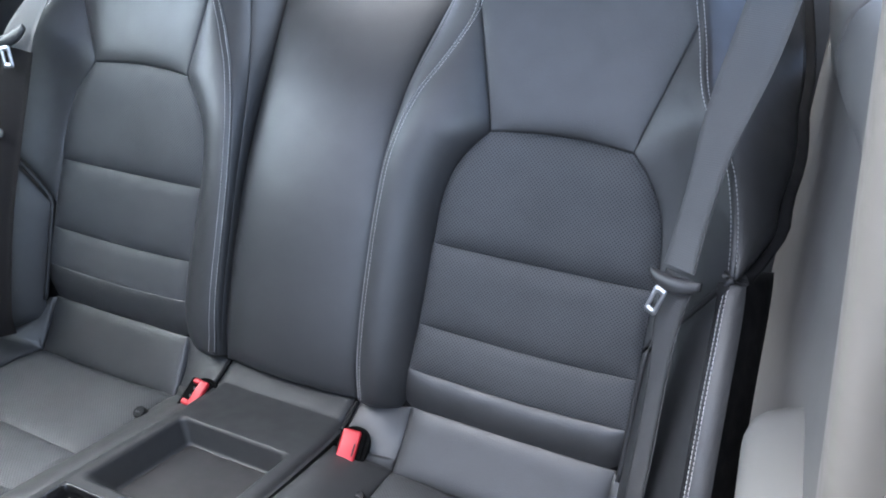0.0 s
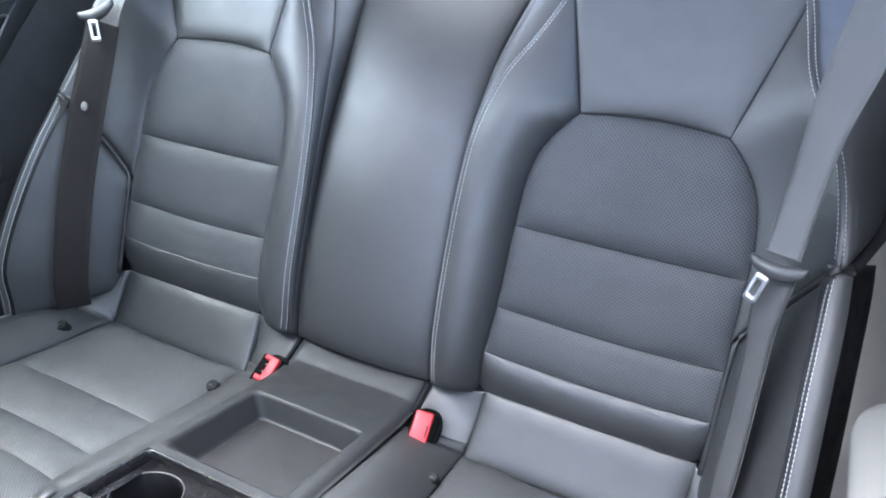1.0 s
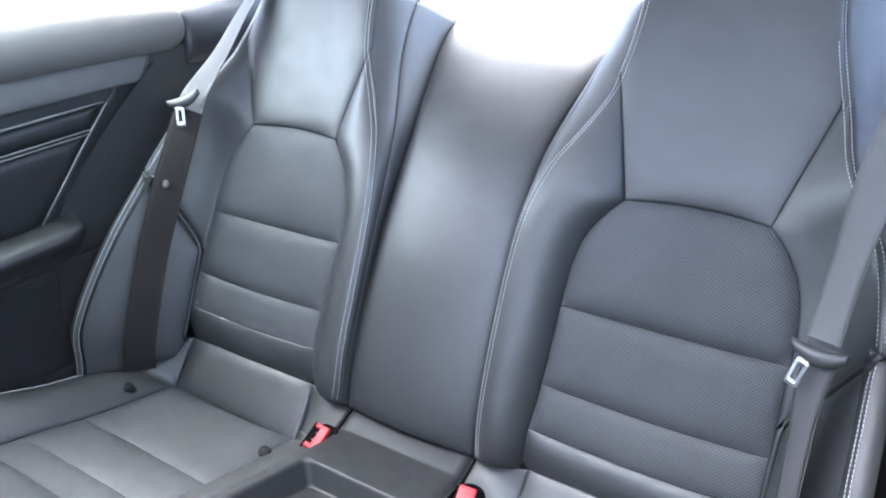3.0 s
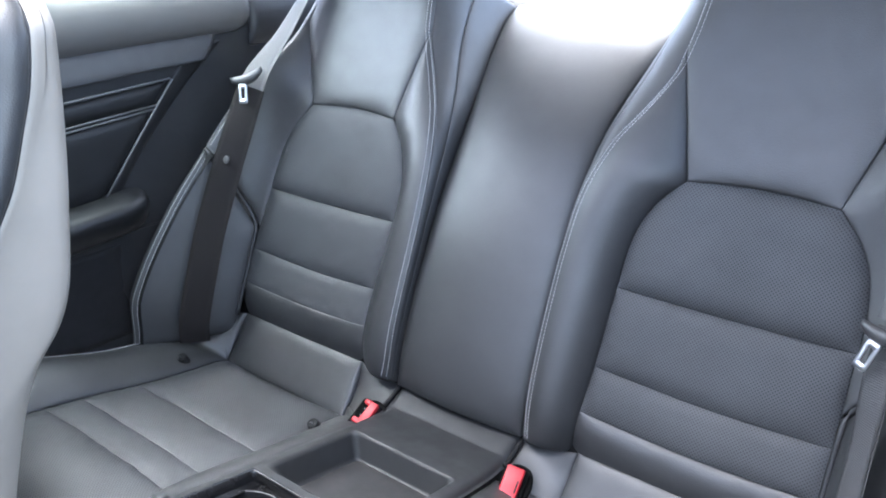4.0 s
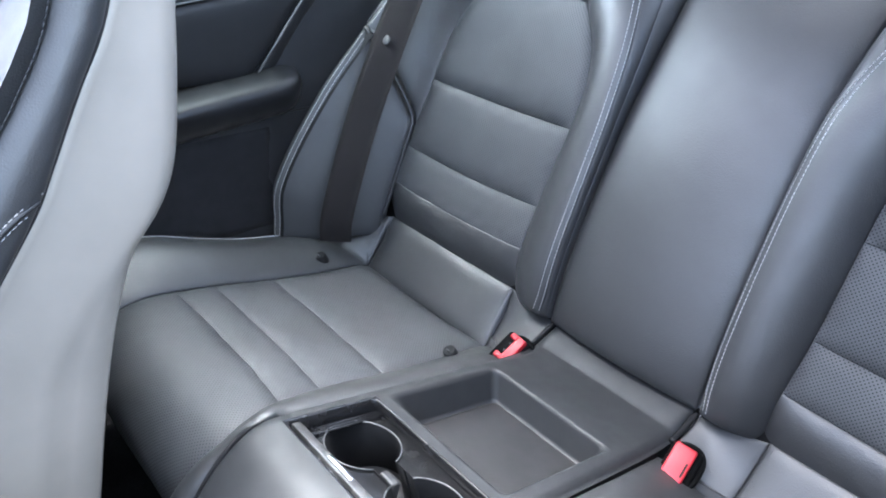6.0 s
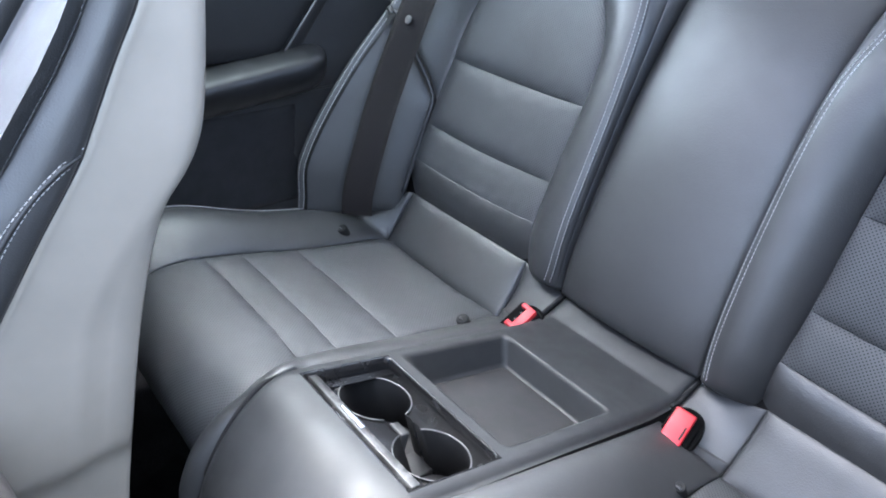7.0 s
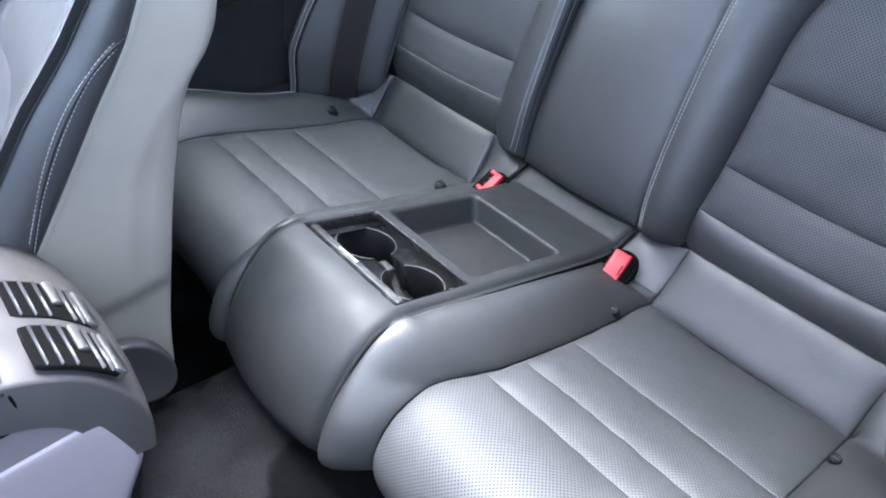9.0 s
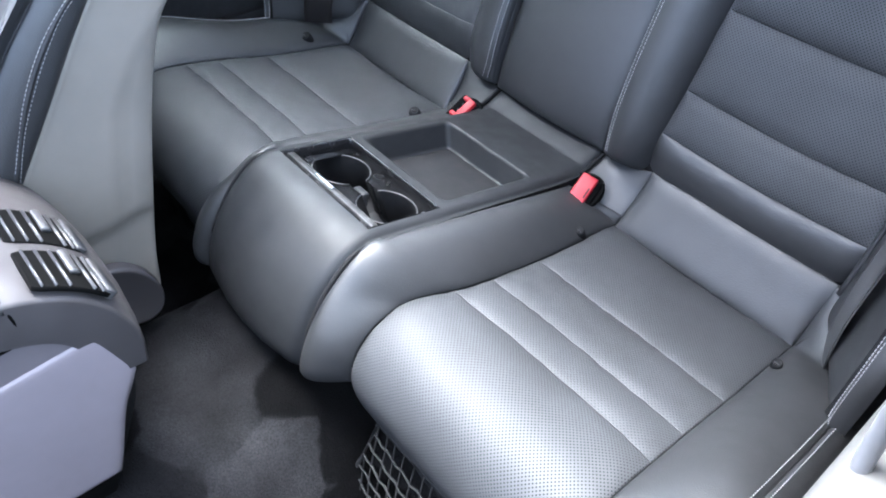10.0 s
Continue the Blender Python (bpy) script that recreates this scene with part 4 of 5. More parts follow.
# ---- belts ----
def ribbon(points, sides, width=0.047, thick=0.0014):
    """Flat webbing through points; sides: the way across it at each point."""
    bm = bmesh.new()
    uvl = bm.loops.layers.uv.new("UVMap")
    n = 40
    fp, total = along(points)
    runs = [0.0]
    for a, b in zip(points, points[1:]):
        runs.append(runs[-1] + (Vector(b) - Vector(a)).length)
    fs = curve([(r, *s) for r, s in zip(runs, sides)])
    rows = []
    for i in range(n + 1):
        r = total * i / n
        p, sd_ = Vector(fp(r)), Vector(fs(r)).normalized()
        d = (Vector(fp(r + 1e-3)) - Vector(fp(r - 1e-3))).normalized()
        sd_ = (sd_ - d * sd_.dot(d)).normalized()
        nn = d.cross(sd_).normalized()
        rows.append(([bm.verts.new(p + sd_ * (width * (k / 6 - 0.5)) + nn * (thick * 0.5 + 0.001 * math.sin(math.pi * k / 6))) for k in range(7)], [bm.verts.new(p + sd_ * (width * (k / 6 - 0.5)) - nn * (thick * 0.5 - 0.001 * math.sin(math.pi * k / 6))) for k in range(7)], r))
    for (a, b, r), (c, e, r2) in zip(rows, rows[1:]):
        for k in range(6):
            f1 = bm.faces.new((a[k], a[k + 1], c[k + 1], c[k]))
            for lp, uv in zip(f1.loops, ((k / 6 * width, r), ((k + 1) / 6 * width, r), ((k + 1) / 6 * width, r2), (k / 6 * width, r2))):
                lp[uvl].uv = uv
            f2 = bm.faces.new((b[k], e[k], e[k + 1], b[k + 1]))
            for lp, uv in zip(f2.loops, ((k / 6 * width, r), (k / 6 * width, r2), ((k + 1) / 6 * width, r2), ((k + 1) / 6 * width, r))):
                lp[uvl].uv = uv
        for a1, c1, b1, e1 in ((a[0], c[0], b[0], e[0]), (a[6], c[6], b[6], e[6])):
            bm.faces.new((a1, c1, e1, b1))
    return bm


def seat_belt(name, label, upper, upper_sides, lower, lower_sides, tongue_place, tongue_turn, mats, button=None):
    t = thing(name, label, "seat belt", lower[-1], "rear seat belts")
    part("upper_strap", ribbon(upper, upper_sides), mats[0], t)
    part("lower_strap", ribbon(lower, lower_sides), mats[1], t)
    m = Matrix.Translation(tongue_place) @ tongue_turn.to_matrix().to_4x4()
    # plastic grip: a flared bar with rounded ends
    rings = []
    for i in range(17):
        k = i / 16 * 2 - 1
        h = 0.0045 + 0.0038 * (1 - k * k)
        th = 0.006 * math.sqrt(max(0.05, 1 - 0.8 * k * k))
        rings.append([Vector((0.027 * k, th * math.cos(2 * math.pi * q / 14), -0.004 * (1 - k * k) + 0.003 * k * k + h * math.sin(2 * math.pi * q / 14))) for q in range(14)])
    bm = loft(rings, True, True)
    bm.transform(m)
    tg = part("tongue_grip", bm, tongue_plastic, t, "grey plastic belt tongue grip")
    outer = rounded(0.0068, 0.0150, 0.003, 4)
    inner = rounded(0.0029, 0.0085, 0.002, 4)
    bm = bmesh.new()
    loft([[Vector((px, yy, -0.034 + pz)) for px, pz in lp] for lp, yy in ((outer, 0.0012), (outer, -0.0012), (inner, -0.0012), (inner, 0.0012), (outer, 0.0012))], bm=bm)
    bm.transform(m @ Matrix.Translation((-0.004, -0.003, 0.009)) @ Euler((0, radians(17), 0)).to_matrix().to_4x4())
    part("latch_plate", bm, steel, tg, "bright steel latch plate with a slot")
    if button:
        rings = []
        for r, h in ((0.0066, 0.0), (0.0066, 0.0015), (0.0058, 0.0022), (0.003, 0.0024)):
            rings.append([Vector(button) + OUT * (0.003 + h) + Vector((r * math.cos(2 * math.pi * k / 20), 0, 0)) + UP * (r * math.sin(2 * math.pi * k / 20)) for k in range(20)])
        part("stop_button", loft(rings, True), button_grey, t, "round grey stop button")
    return t


seat_belt("rear_seat_belt", "grey seat belt with tongue hanging over the rear seat bolster",
          [(0.512, 0.300, 0.92), (0.502, 0.246, 0.863), (0.495, 0.212, 0.822), (0.481, 0.163, 0.752), (0.476, 0.138, 0.700), (0.471, 0.112, 0.636)],
          [(1, -0.1, -0.3), (1, -0.2, -0.3), (1, -0.35, -0.2), (0.65, -0.75, -0.1), (0.55, -0.8, 0), (0.6, -0.8, 0)],
          [(0.474, 0.116, 0.628), (0.470, 0.098, 0.580), (0.472, 0.082, 0.535), (0.474, 0.060, 0.456), (0.474, 0.045, 0.395), (0.476, 0.048, 0.345), (0.478, 0.060, 0.300)],
          [(0.6, -0.8, 0), (0.5, -0.85, 0), (0.42, -0.9, 0), (0.4, -0.9, 0), (0.4, -0.9, 0), (0.4, -0.9, 0), (0.4, -0.9, 0)],
          (0.470, 0.100, 0.628), Euler((radians(-12), radians(-6), radians(-25))), (belt_grey, belt_grey_shaded))
seat_belt("rear_seat_belt", "brown-grey seat belt, lower strap in a shaded tone, tongue hanging over the rear seat bolster",
          [(-0.412, 0.32, 0.934), (-0.424, 0.266, 0.868), (-0.434, 0.229, 0.816), (-0.446, 0.180, 0.758), (-0.448, 0.165, 0.734)],
          [(1, -0.25, 0.3), (1, -0.2, 0.3), (1, -0.1, 0.2), (1, 0.25, 0.1), (1, 0.3, 0)],
          [(-0.448, 0.165, 0.734), (-0.453, 0.143, 0.681), (-0.457, 0.118, 0.624), (-0.461, 0.076, 0.524), (-0.455, 0.045, 0.454), (-0.452, 0.018, 0.374), (-0.453, 0.016, 0.339)],
          [(0.9, 0.4, 0), (0.8, 0.5, 0), (0.7, 0.65, 0), (0.65, 0.75, 0), (0.6, 0.8, 0), (0.6, 0.8, 0), (0.6, 0.8, 0)],
          (-0.446, 0.156, 0.752), Euler((radians(-14), radians(-22), radians(30))), (belt_grey, belt_brown_shaded), (-0.457, 0.116, 0.624))


# ---- side trim, shelf, roof and body round the cabin ----
def quarter_trim(sgn, label):
    t = thing("quarter_trim", label, "interior trim", (0.64 * sgn, 0.0, 0.3), "quarter trims")
    # main skin, leaning in towards the belt line
    def skin(y, z):
        return 0.602 - 0.05 * max(0, (y - 0.05)) - 0.02 * (z - 0.4)

    def f(u, v):
        y = -0.42 + 0.92 * u
        z = 0.20 + (0.62 if sgn < 0 else 0.59) * v
        return Vector((skin(y, z), y, z)), (y, z)

    # Right side takes the lit tone in its colour, left side the dark one.
    panel("skin", f, trim_plastic if sgn < 0 else lit_trim_grey, t, (24, 20), 0.002, 0.01, skirt=0.03, sgn=sgn, toward=Vector((-1, 0, 0)))

    def ledge_rise(y):
        return 0.004 + 0.075 * (y + 0.04) if sgn < 0 else 0.0

    # belt ledge under the side window
    def f(u, v):
        y = -0.42 + (0.66 + 0.035 * math.sqrt(1 - (1 - min(1, v / 0.25)) ** 2)) * u
        prof = ledge(v * LEDGE_LEN)
        return Vector((skin(y, 0.79) + prof[0], y, prof[2] + ledge_rise(y) * max(0, 1 - 1.6 * v))), (y, v * 0.1)

    panel("window_ledge", f, quarter_grey if sgn < 0 else lit_trim_grey, t, (24, 16), 0.002, 0.006, sgn=sgn, toward=Vector((-1, 0, 1)))

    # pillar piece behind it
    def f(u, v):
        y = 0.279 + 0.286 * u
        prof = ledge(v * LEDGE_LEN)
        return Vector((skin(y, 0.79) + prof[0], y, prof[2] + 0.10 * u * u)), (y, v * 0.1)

    panel("pillar_trim", f, trim_plastic if sgn < 0 else lit_trim_grey, t, (12, 12), 0.002, 0.006, sgn=sgn, toward=Vector((-1, 0, 1)))

    # upholstered insert with a slanting rear end and two moulding lines
    def rear(z):
        return -0.020 + (z - 0.57) * 0.80

    for z0, z1, name in () if sgn > 0 else ((0.56, 0.693, "insert_panel"), (0.701, 0.733, "insert_band")):
        def f(u, v, z0=z0, z1=z1):
            z = z0 + (z1 - z0) * v
            y = -0.42 + (rear(z) + 0.42) * u
            z += 0.10 * (y - 0.1) * (1 if name == "insert_band" else v)
            return Vector((skin(y, z) - 0.004, y, z)), (y, z)

        panel(name, f, insert_black, t, (20, 10), 0.006, 0.006, sgn=sgn, toward=Vector((-1, 0, 0)))
    bm = bmesh.new()
    for z, thick in ((0.6945, 0.0014), (0.7005, 0.0014), (0.737, 0.0020)) if sgn < 0 else ():
        tube([(sgn * (skin(y, z) - 0.008), y, z + 0.10 * (y - 0.1)) for y in (-0.42, -0.2, -0.05, rear(z))], thick, 8, bm)
    if sgn < 0:
        tube([(sgn * (skin(rear(z), z) - 0.008), rear(z) + 0.004, z) for z in (0.565, 0.61, 0.67, 0.737)], 0.0017, 8, bm)
    if sgn < 0:
        part("moulding", bm, moulding_grey, t, "thin raised grey moulding lines")

    if sgn < 0:
        # slanting frame strip behind the insert, and the joint under the arm rest
        frame_end = curve([(0.555, 0.002), (0.62, 0.050), (0.698, 0.1187), (0.7527, 0.1756), (0.7958, 0.2272), (0.812, 0.252)])

        def f(u, v):
            z = 0.560 + 0.232 * v
            y = rear(z) + 0.006 + (frame_end(z) - rear(z) - 0.006) * u
            return Vector((skin(y, z) - 0.0045 + 0.003 * u, y, z)), (y, z)

        panel("insert_frame", f, insert_black, t, (8, 20), 0.002, 0.004, sgn=sgn, toward=Vector((-1, 0, 0)))

        def f(u, v):
            y = -0.42 + (0.42 + frame_end(0.757 + 0.028 * v) + 0.001) * u
            low = 0.741 + 0.088 * (y + 0.07)
            z = low + (0.786 + ledge_rise(y) - low) * v
            return Vector((skin(y, z) - 0.013 + 0.012 * v ** 1.6, y, z)), (y, z)

        panel("upper_band", f, band_grey, t, (24, 10), 0.001, 0.004, sgn=sgn, toward=Vector((-1, 0, 0.3)), label="dark grey band under the window ledge")
        pts = [(sgn * (skin(y, z) - 0.0035), y, z) for y, z in ((-0.25, 0.486), (-0.12, 0.491), (0.0, 0.498), (0.04, 0.499), (0.10, 0.499))]
        part("panel_joint", tube(pts, 0.0018, 6), piping_mat, t, "dark joint under the armrest")

    # arm rest: sloping top, rounded edge, front face drawn in below, rounded nose
    section = [(0.614, 0.019), (0.598, 0.018), (0.580, 0.013), (0.566, 0.007), (0.558, 0.002), (0.554, -0.005), (0.554, -0.013), (0.558, -0.024), (0.565, -0.037), (0.573, -0.047), (0.584, -0.053), (0.614, -0.055)]
    sec, sec_len = along([(x, 0, z) for x, z in section])
    rings = []
    for i in range(33):
        k = i / 32
        y = -0.42 + 0.470 * (1 - (1 - k) ** 1.5)
        nose = math.sqrt(max(0.0, 1 - max(0, (y + 0.006) / 0.056) ** 2.6)) * 0.9 + 0.1
        edge = 0.548 + 0.085 * (y + 0.061)
        ring = []
        for q in range(25):
            p = sec(sec_len * q / 24)
            ring.append((sgn * (0.604 + (p[0] - 0.604) * nose), y, edge + (p[2] + 0.012) * (0.35 + 0.65 * nose) - 0.012))
        rings.append(ring)
    part("armrest", loft(rings, True, True), armrest_black if sgn < 0 else lit_trim_grey, t, "padded armrest with a rounded nose")

    # dark pocket below
    def f(u, v):
        y = -0.42 + 0.435 * u - 0.02 * v
        z = 0.315 + 0.165 * v
        return Vector((skin(y, z) - 0.003 + 0.004 * math.sin(math.pi * v), y, z)), (y, z)

    panel("lower_panel", f, rubber, t, (16, 8), 0.004, 0.01, sgn=sgn, toward=Vector((-1, 0, 0)))
    return t


LEDGE = [(0.0, 0, 0.778), (-0.010, 0, 0.794), (-0.015, 0, 0.820), (-0.010, 0, 0.850), (0.004, 0, 0.868), (0.03, 0, 0.876), (0.10, 0, 0.880)]
ledge, LEDGE_LEN = along(LEDGE)
quarter_trim(-1, "dark rear quarter trim with armrest and light moulding lines")
quarter_trim(1, "rear quarter trim in a lit, pale grey tone with rounded armrest and dark lower pocket")


def slab(name, pts, thick, mat, label, category, kind="structure"):
    """A flat plate through four corners, thickened upwards or outwards."""
    c = [Vector(p) for p in pts]
    n = (c[1] - c[0]).cross(c[3] - c[0]).normalized() * thick
    bm = loft([c, [p + n for p in c]], True, True)
    bmesh.ops.recalc_face_normals(bm, faces=bm.faces)
    ob = part(name, bm, mat, None, smooth=False)
    return tagged(ob, label, category, "", kind)


def parcel_shelf():
    t = thing("parcel_shelf", "grey rear parcel shelf behind the seat backs", "shelf", (0, 0.6, 0.85))

    def f(u, v):
        x = -0.60 + 1.20 * u
        p = shelf_line(v * SHELF_LEN)
        return Vector((x, p[1] - 0.03 * (x / 0.6) ** 2, p[2])), (x, p[1])

    panel("top", f, shelf_grey, t, (20, 30), 0.004, 0.02, skirt=0.03, toward=Vector((0, -0.3, 1)))


shelf_line, SHELF_LEN = along([(0, 0.512, 0.838), (0, 0.520, 0.858), (0, 0.532, 0.876), (0, 0.555, 0.889), (0, 0.60, 0.895), (0, 0.95, 0.90)])
parcel_shelf()


# ---- floor, tunnel and body ----
def carpet_floor():
    """One carpet from side to side, with the tunnel hump along the middle."""
    prof = curve([(-0.70, 0.04), (-0.45, 0.03), (-0.30, 0.035), (-0.22, 0.07), (-0.155, 0.17), (-0.11, 0.215), (0.0, 0.225), (0.11, 0.215), (0.155, 0.17), (0.22, 0.07), (0.30, 0.035), (0.45, 0.03), (0.70, 0.04)])
    bm = bmesh.new()
    xs = [-0.70 + 1.40 * i / 84 for i in range(85)]
    ys = [-1.60 + 1.45 * j / 50 for j in range(51)]
    v = {}
    for i, x in enumerate(xs):
        for j, y in enumerate(ys):
            z = prof(x) + 0.004 * noise.noise(Vector((x * 9, y * 9, 0)))
            v[i, j] = bm.verts.new((x, y, z))
    for i in range(84):
        for j in range(50):
            bm.faces.new((v[i, j], v[i + 1, j], v[i + 1, j + 1], v[i, j + 1]))
    ob = part("floor", bm, carpet, None)
    tagged(ob, "dark grey carpet over the floor and the centre tunnel", "carpet", "", "structure")


carpet_floor()


def kick_board(sgn):
    bm = box(bmesh.new(), (0.33 * sgn, -0.282, 0.10), (0.42, 0.02, 0.16), 0.004)
    ob = part("kick_board", bm, matte_black, None)
    tagged(ob, "carpeted board under the rear seat cushion", "carpet", "", "structure")


# ---- front seat ----
rear_y = curve([(0.20, -0.455), (0.25, -0.447), (0.32, -0.438), (0.40, -0.421), (0.49, -0.400), (0.56, -0.379), (0.60, -0.361), (0.63, -0.337), (0.66, -0.324), (0.72, -0.314), (0.78, -0.308), (0.84, -0.304), (0.95, -0.300), (1.02, -0.302)])
pipe_y = curve([(0.20, -0.665), (0.30, -0.645), (0.38, -0.611), (0.46, -0.557), (0.553, -0.492), (0.605, -0.456), (0.653, -0.421), (0.675, -0.409), (0.724, -0.383), (0.757, -0.364), (0.80, -0.348), (0.844, -0.334), (0.95, -0.322), (1.02, -0.322)])


def front_seat():
    t = thing("front_car_chair", "front seat with grey plastic back shell and stitched black leather", "seat", (-0.36, -0.5, 0.05))
    xa, xb = -0.105, -0.62

    def narrow(x, z):
        """The shoulders draw in towards the head rest."""
        k = min(1.0, max(0.0, (z - 0.87) / 0.12))
        return (xa + xb) / 2 + (x - (xa + xb) / 2) * (1 - 0.5 * k * k * (3 - 2 * k))

    zs = [0.262 + 0.758 * i / 90 for i in range(91)]
    bm = bmesh.new()
    rows = []
    for z in zs:
        p, r = pipe_y(z), rear_y(z)
        dep = r - p
        low = min(1.0, max(0.0, (0.60 - z) / 0.08))
        fold = r - 0.018 - 0.026 * low
        step = min(1.0, max(0.0, (0.392 - z) / 0.022))
        inset = 0.008 * step * step * (3 - 2 * step)
        half = [(xa, p), (xa + 0.0022, p + 0.0030), (xa + 0.0012, p + 0.0075), (xa, p + 0.012), (xa - 0.001, max(p + 0.014, fold - 0.012)), (xa - 0.002 - 0.002 * low, fold), (xa - 0.003 - 0.006 * low, (fold + r) / 2 - 0.004), (xa - 0.008, r - min(0.006, dep * 0.08)), (xa - 0.016, r - 0.001), (xa - 0.030, r + 0.001), (xa - 0.08, r + 0.003), (xa - 0.18, r + 0.002)]
        half = half[:2] + [(x - inset, y) for x, y in half[2:8]] + half[8:]
        row = [Vector((narrow(x, z), y, z)) for x, y in half + [(xa + xb - x, y) for x, y in reversed(half)]]
        rows.append([bm.verts.new(q) for q in row])
    for a, b in zip(rows, rows[1:]):
        for k in range(len(a) - 1):
            bm.faces.new((a[k], a[k + 1], b[k + 1], b[k]))
    part("back_shell", bm, shell_plastic, t, "grey plastic back shell")

    # upholstery in front of the shell: side of the bolster, then its perforated front
    seam_off = curve([(0.20, 0.075), (0.60, 0.058), (0.655, 0.049), (0.69, 0.041), (0.724, 0.034), (0.80, 0.032), (1.02, 0.032)])

    def cover(i, z):
        so = seam_off(z)
        pts = [(0.0, 0.0), (0.0080, -0.008), (0.0095, -so * 0.5), (0.0020, -so), (-0.006, -so - 0.006), (-0.018, -so - 0.009), (-0.038, -so - 0.002), (-0.062, -so + 0.016), (-0.095, -so + 0.034), (-0.2575, -so + 0.036)]
        k = min(int(i), 8)
        q = i - k
        return pts[k][0] * (1 - q) + pts[k + 1][0] * q, pts[k][1] * (1 - q) + pts[k + 1][1] * q

    for side in (1, -1):
        for name, k0, k1, mat in (("bolster_side", 0, 3, leather), ("bolster_front", 3, 9, leather)):
            def f(u, v, side=side, k0=k0, k1=k1):
                z = 0.22 + 0.79 * v
                bx, by = cover(k0 + (k1 - k0) * u, z)
                x = xa + bx if side > 0 else xb - bx
                return Vector((narrow(x, z), pipe_y(z) + by, z)), (u * 0.03 * (k1 - k0), z)

            panel(name, f, mat, t, (14, 44), 0.003, 0.005, (1, 1 if k0 == 0 else 0, 1, 1), toward=Vector((side, -0.5, 0)), wrinkle=0.0006)
    def f(u, v):
        z = 0.38 + 0.240 * v
        return Vector((-0.205 - 0.315 * u, pipe_y(z) - seam_off(z) + 0.036 + 0.020 * v * v, z)), (0.315 * u, z)

    panel("lumbar_pad", f, leather, t, (20, 18), 0.011, 0.024, toward=Vector((0.3, -1, 0.2)), label="rounded leather pad between the bolsters")
    # seam welt between shell and cover
    part("welt", tube([(narrow(xa + 0.0010, z), pipe_y(z) - 0.0020, z) for z in zs], 0.0030, 8), piping_mat, t, "black welt between shell and cover")
    bm = bmesh.new()
    for off in (-0.0022,):
        pts = [Vector((narrow(xa + 0.0040, z), pipe_y(z) - seam_off(z) + off, z)) for z in zs if z > 0.5]
        stitches(pts, [Vector((1, -0.2, 0.1))] * len(pts), bm=bm, thick=0.0006)
    part("stitching", bm, dark_thread, t, "dark grey seam thread", smooth=False)
    bm = bmesh.new()
    for row in (((-0.417, 0.666), (-0.436, 0.657), (-0.457, 0.640), (-0.479, 0.618), (-0.500, 0.590), (-0.520, 0.555), (-0.545, 0.50)), ((-0.424, 0.656), (-0.437, 0.650), (-0.459, 0.632), (-0.483, 0.602), (-0.503, 0.572), (-0.524, 0.535), (-0.55, 0.475))):
        g, length = along([(xa + 0.0118 if i else xa + 0.0080, y, z) for i, (y, z) in enumerate(row)])
        pts = [Vector(g(length * i / 40)) for i in range(41)]
        stitches(pts, [Vector((1, -0.1, 0.1))] * len(pts), bm=bm, thick=0.0007)
    part("side_stitching", bm, dim_thread, t, "pale grey double seam thread", smooth=False)
    g, length = along([(xa + (0.0108 if i else 0.007), y, z) for i, (y, z) in enumerate(((-0.420, 0.661), (-0.437, 0.6535), (-0.458, 0.636), (-0.481, 0.610), (-0.5015, 0.581), (-0.522, 0.545), (-0.5475, 0.488)))])
    part("side_welt", tube([g(length * i / 40) for i in range(41)], 0.0024, 8), piping_mat, t, "black welt between the stitch rows")
    # recliner cover low on the side
    rings = []
    for dx, r in ((0.0, 0.050), (0.022, 0.050), (0.028, 0.0485), (0.0295, 0.046), (0.0285, 0.043), (0.027, 0.040)):
        rings.append([(-0.104 + dx * 0.5, -0.492 + r * 0.75 * math.cos(2 * math.pi * k / 32) - 0.012 * math.sin(2 * math.pi * k / 32), 0.294 + r * 1.0 * math.sin(2 * math.pi * k / 32)) for k in range(32)])
    part("recliner_cover", loft(rings, True), cover_plastic, t, "oval plastic recliner cover")
    # seat base
    bm = box(bmesh.new(), (-0.36, -0.78, 0.21), (0.46, 0.50, 0.16), 0.03, None, 3)
    part("seat_base", bm, leather, t)


front_seat()


# ---- front console with rear air vents ----
TOP_LINE = [(-1.05, 0.545), (-0.75, 0.545), (-0.64, 0.540), (-0.60, 0.530), (-0.570, 0.516), (-0.547, 0.496), (-0.530, 0.468), (-0.521, 0.432), (-0.524, 0.400)]
top_line, TOP_LEN = along([(0, y, z) for y, z in TOP_LINE])


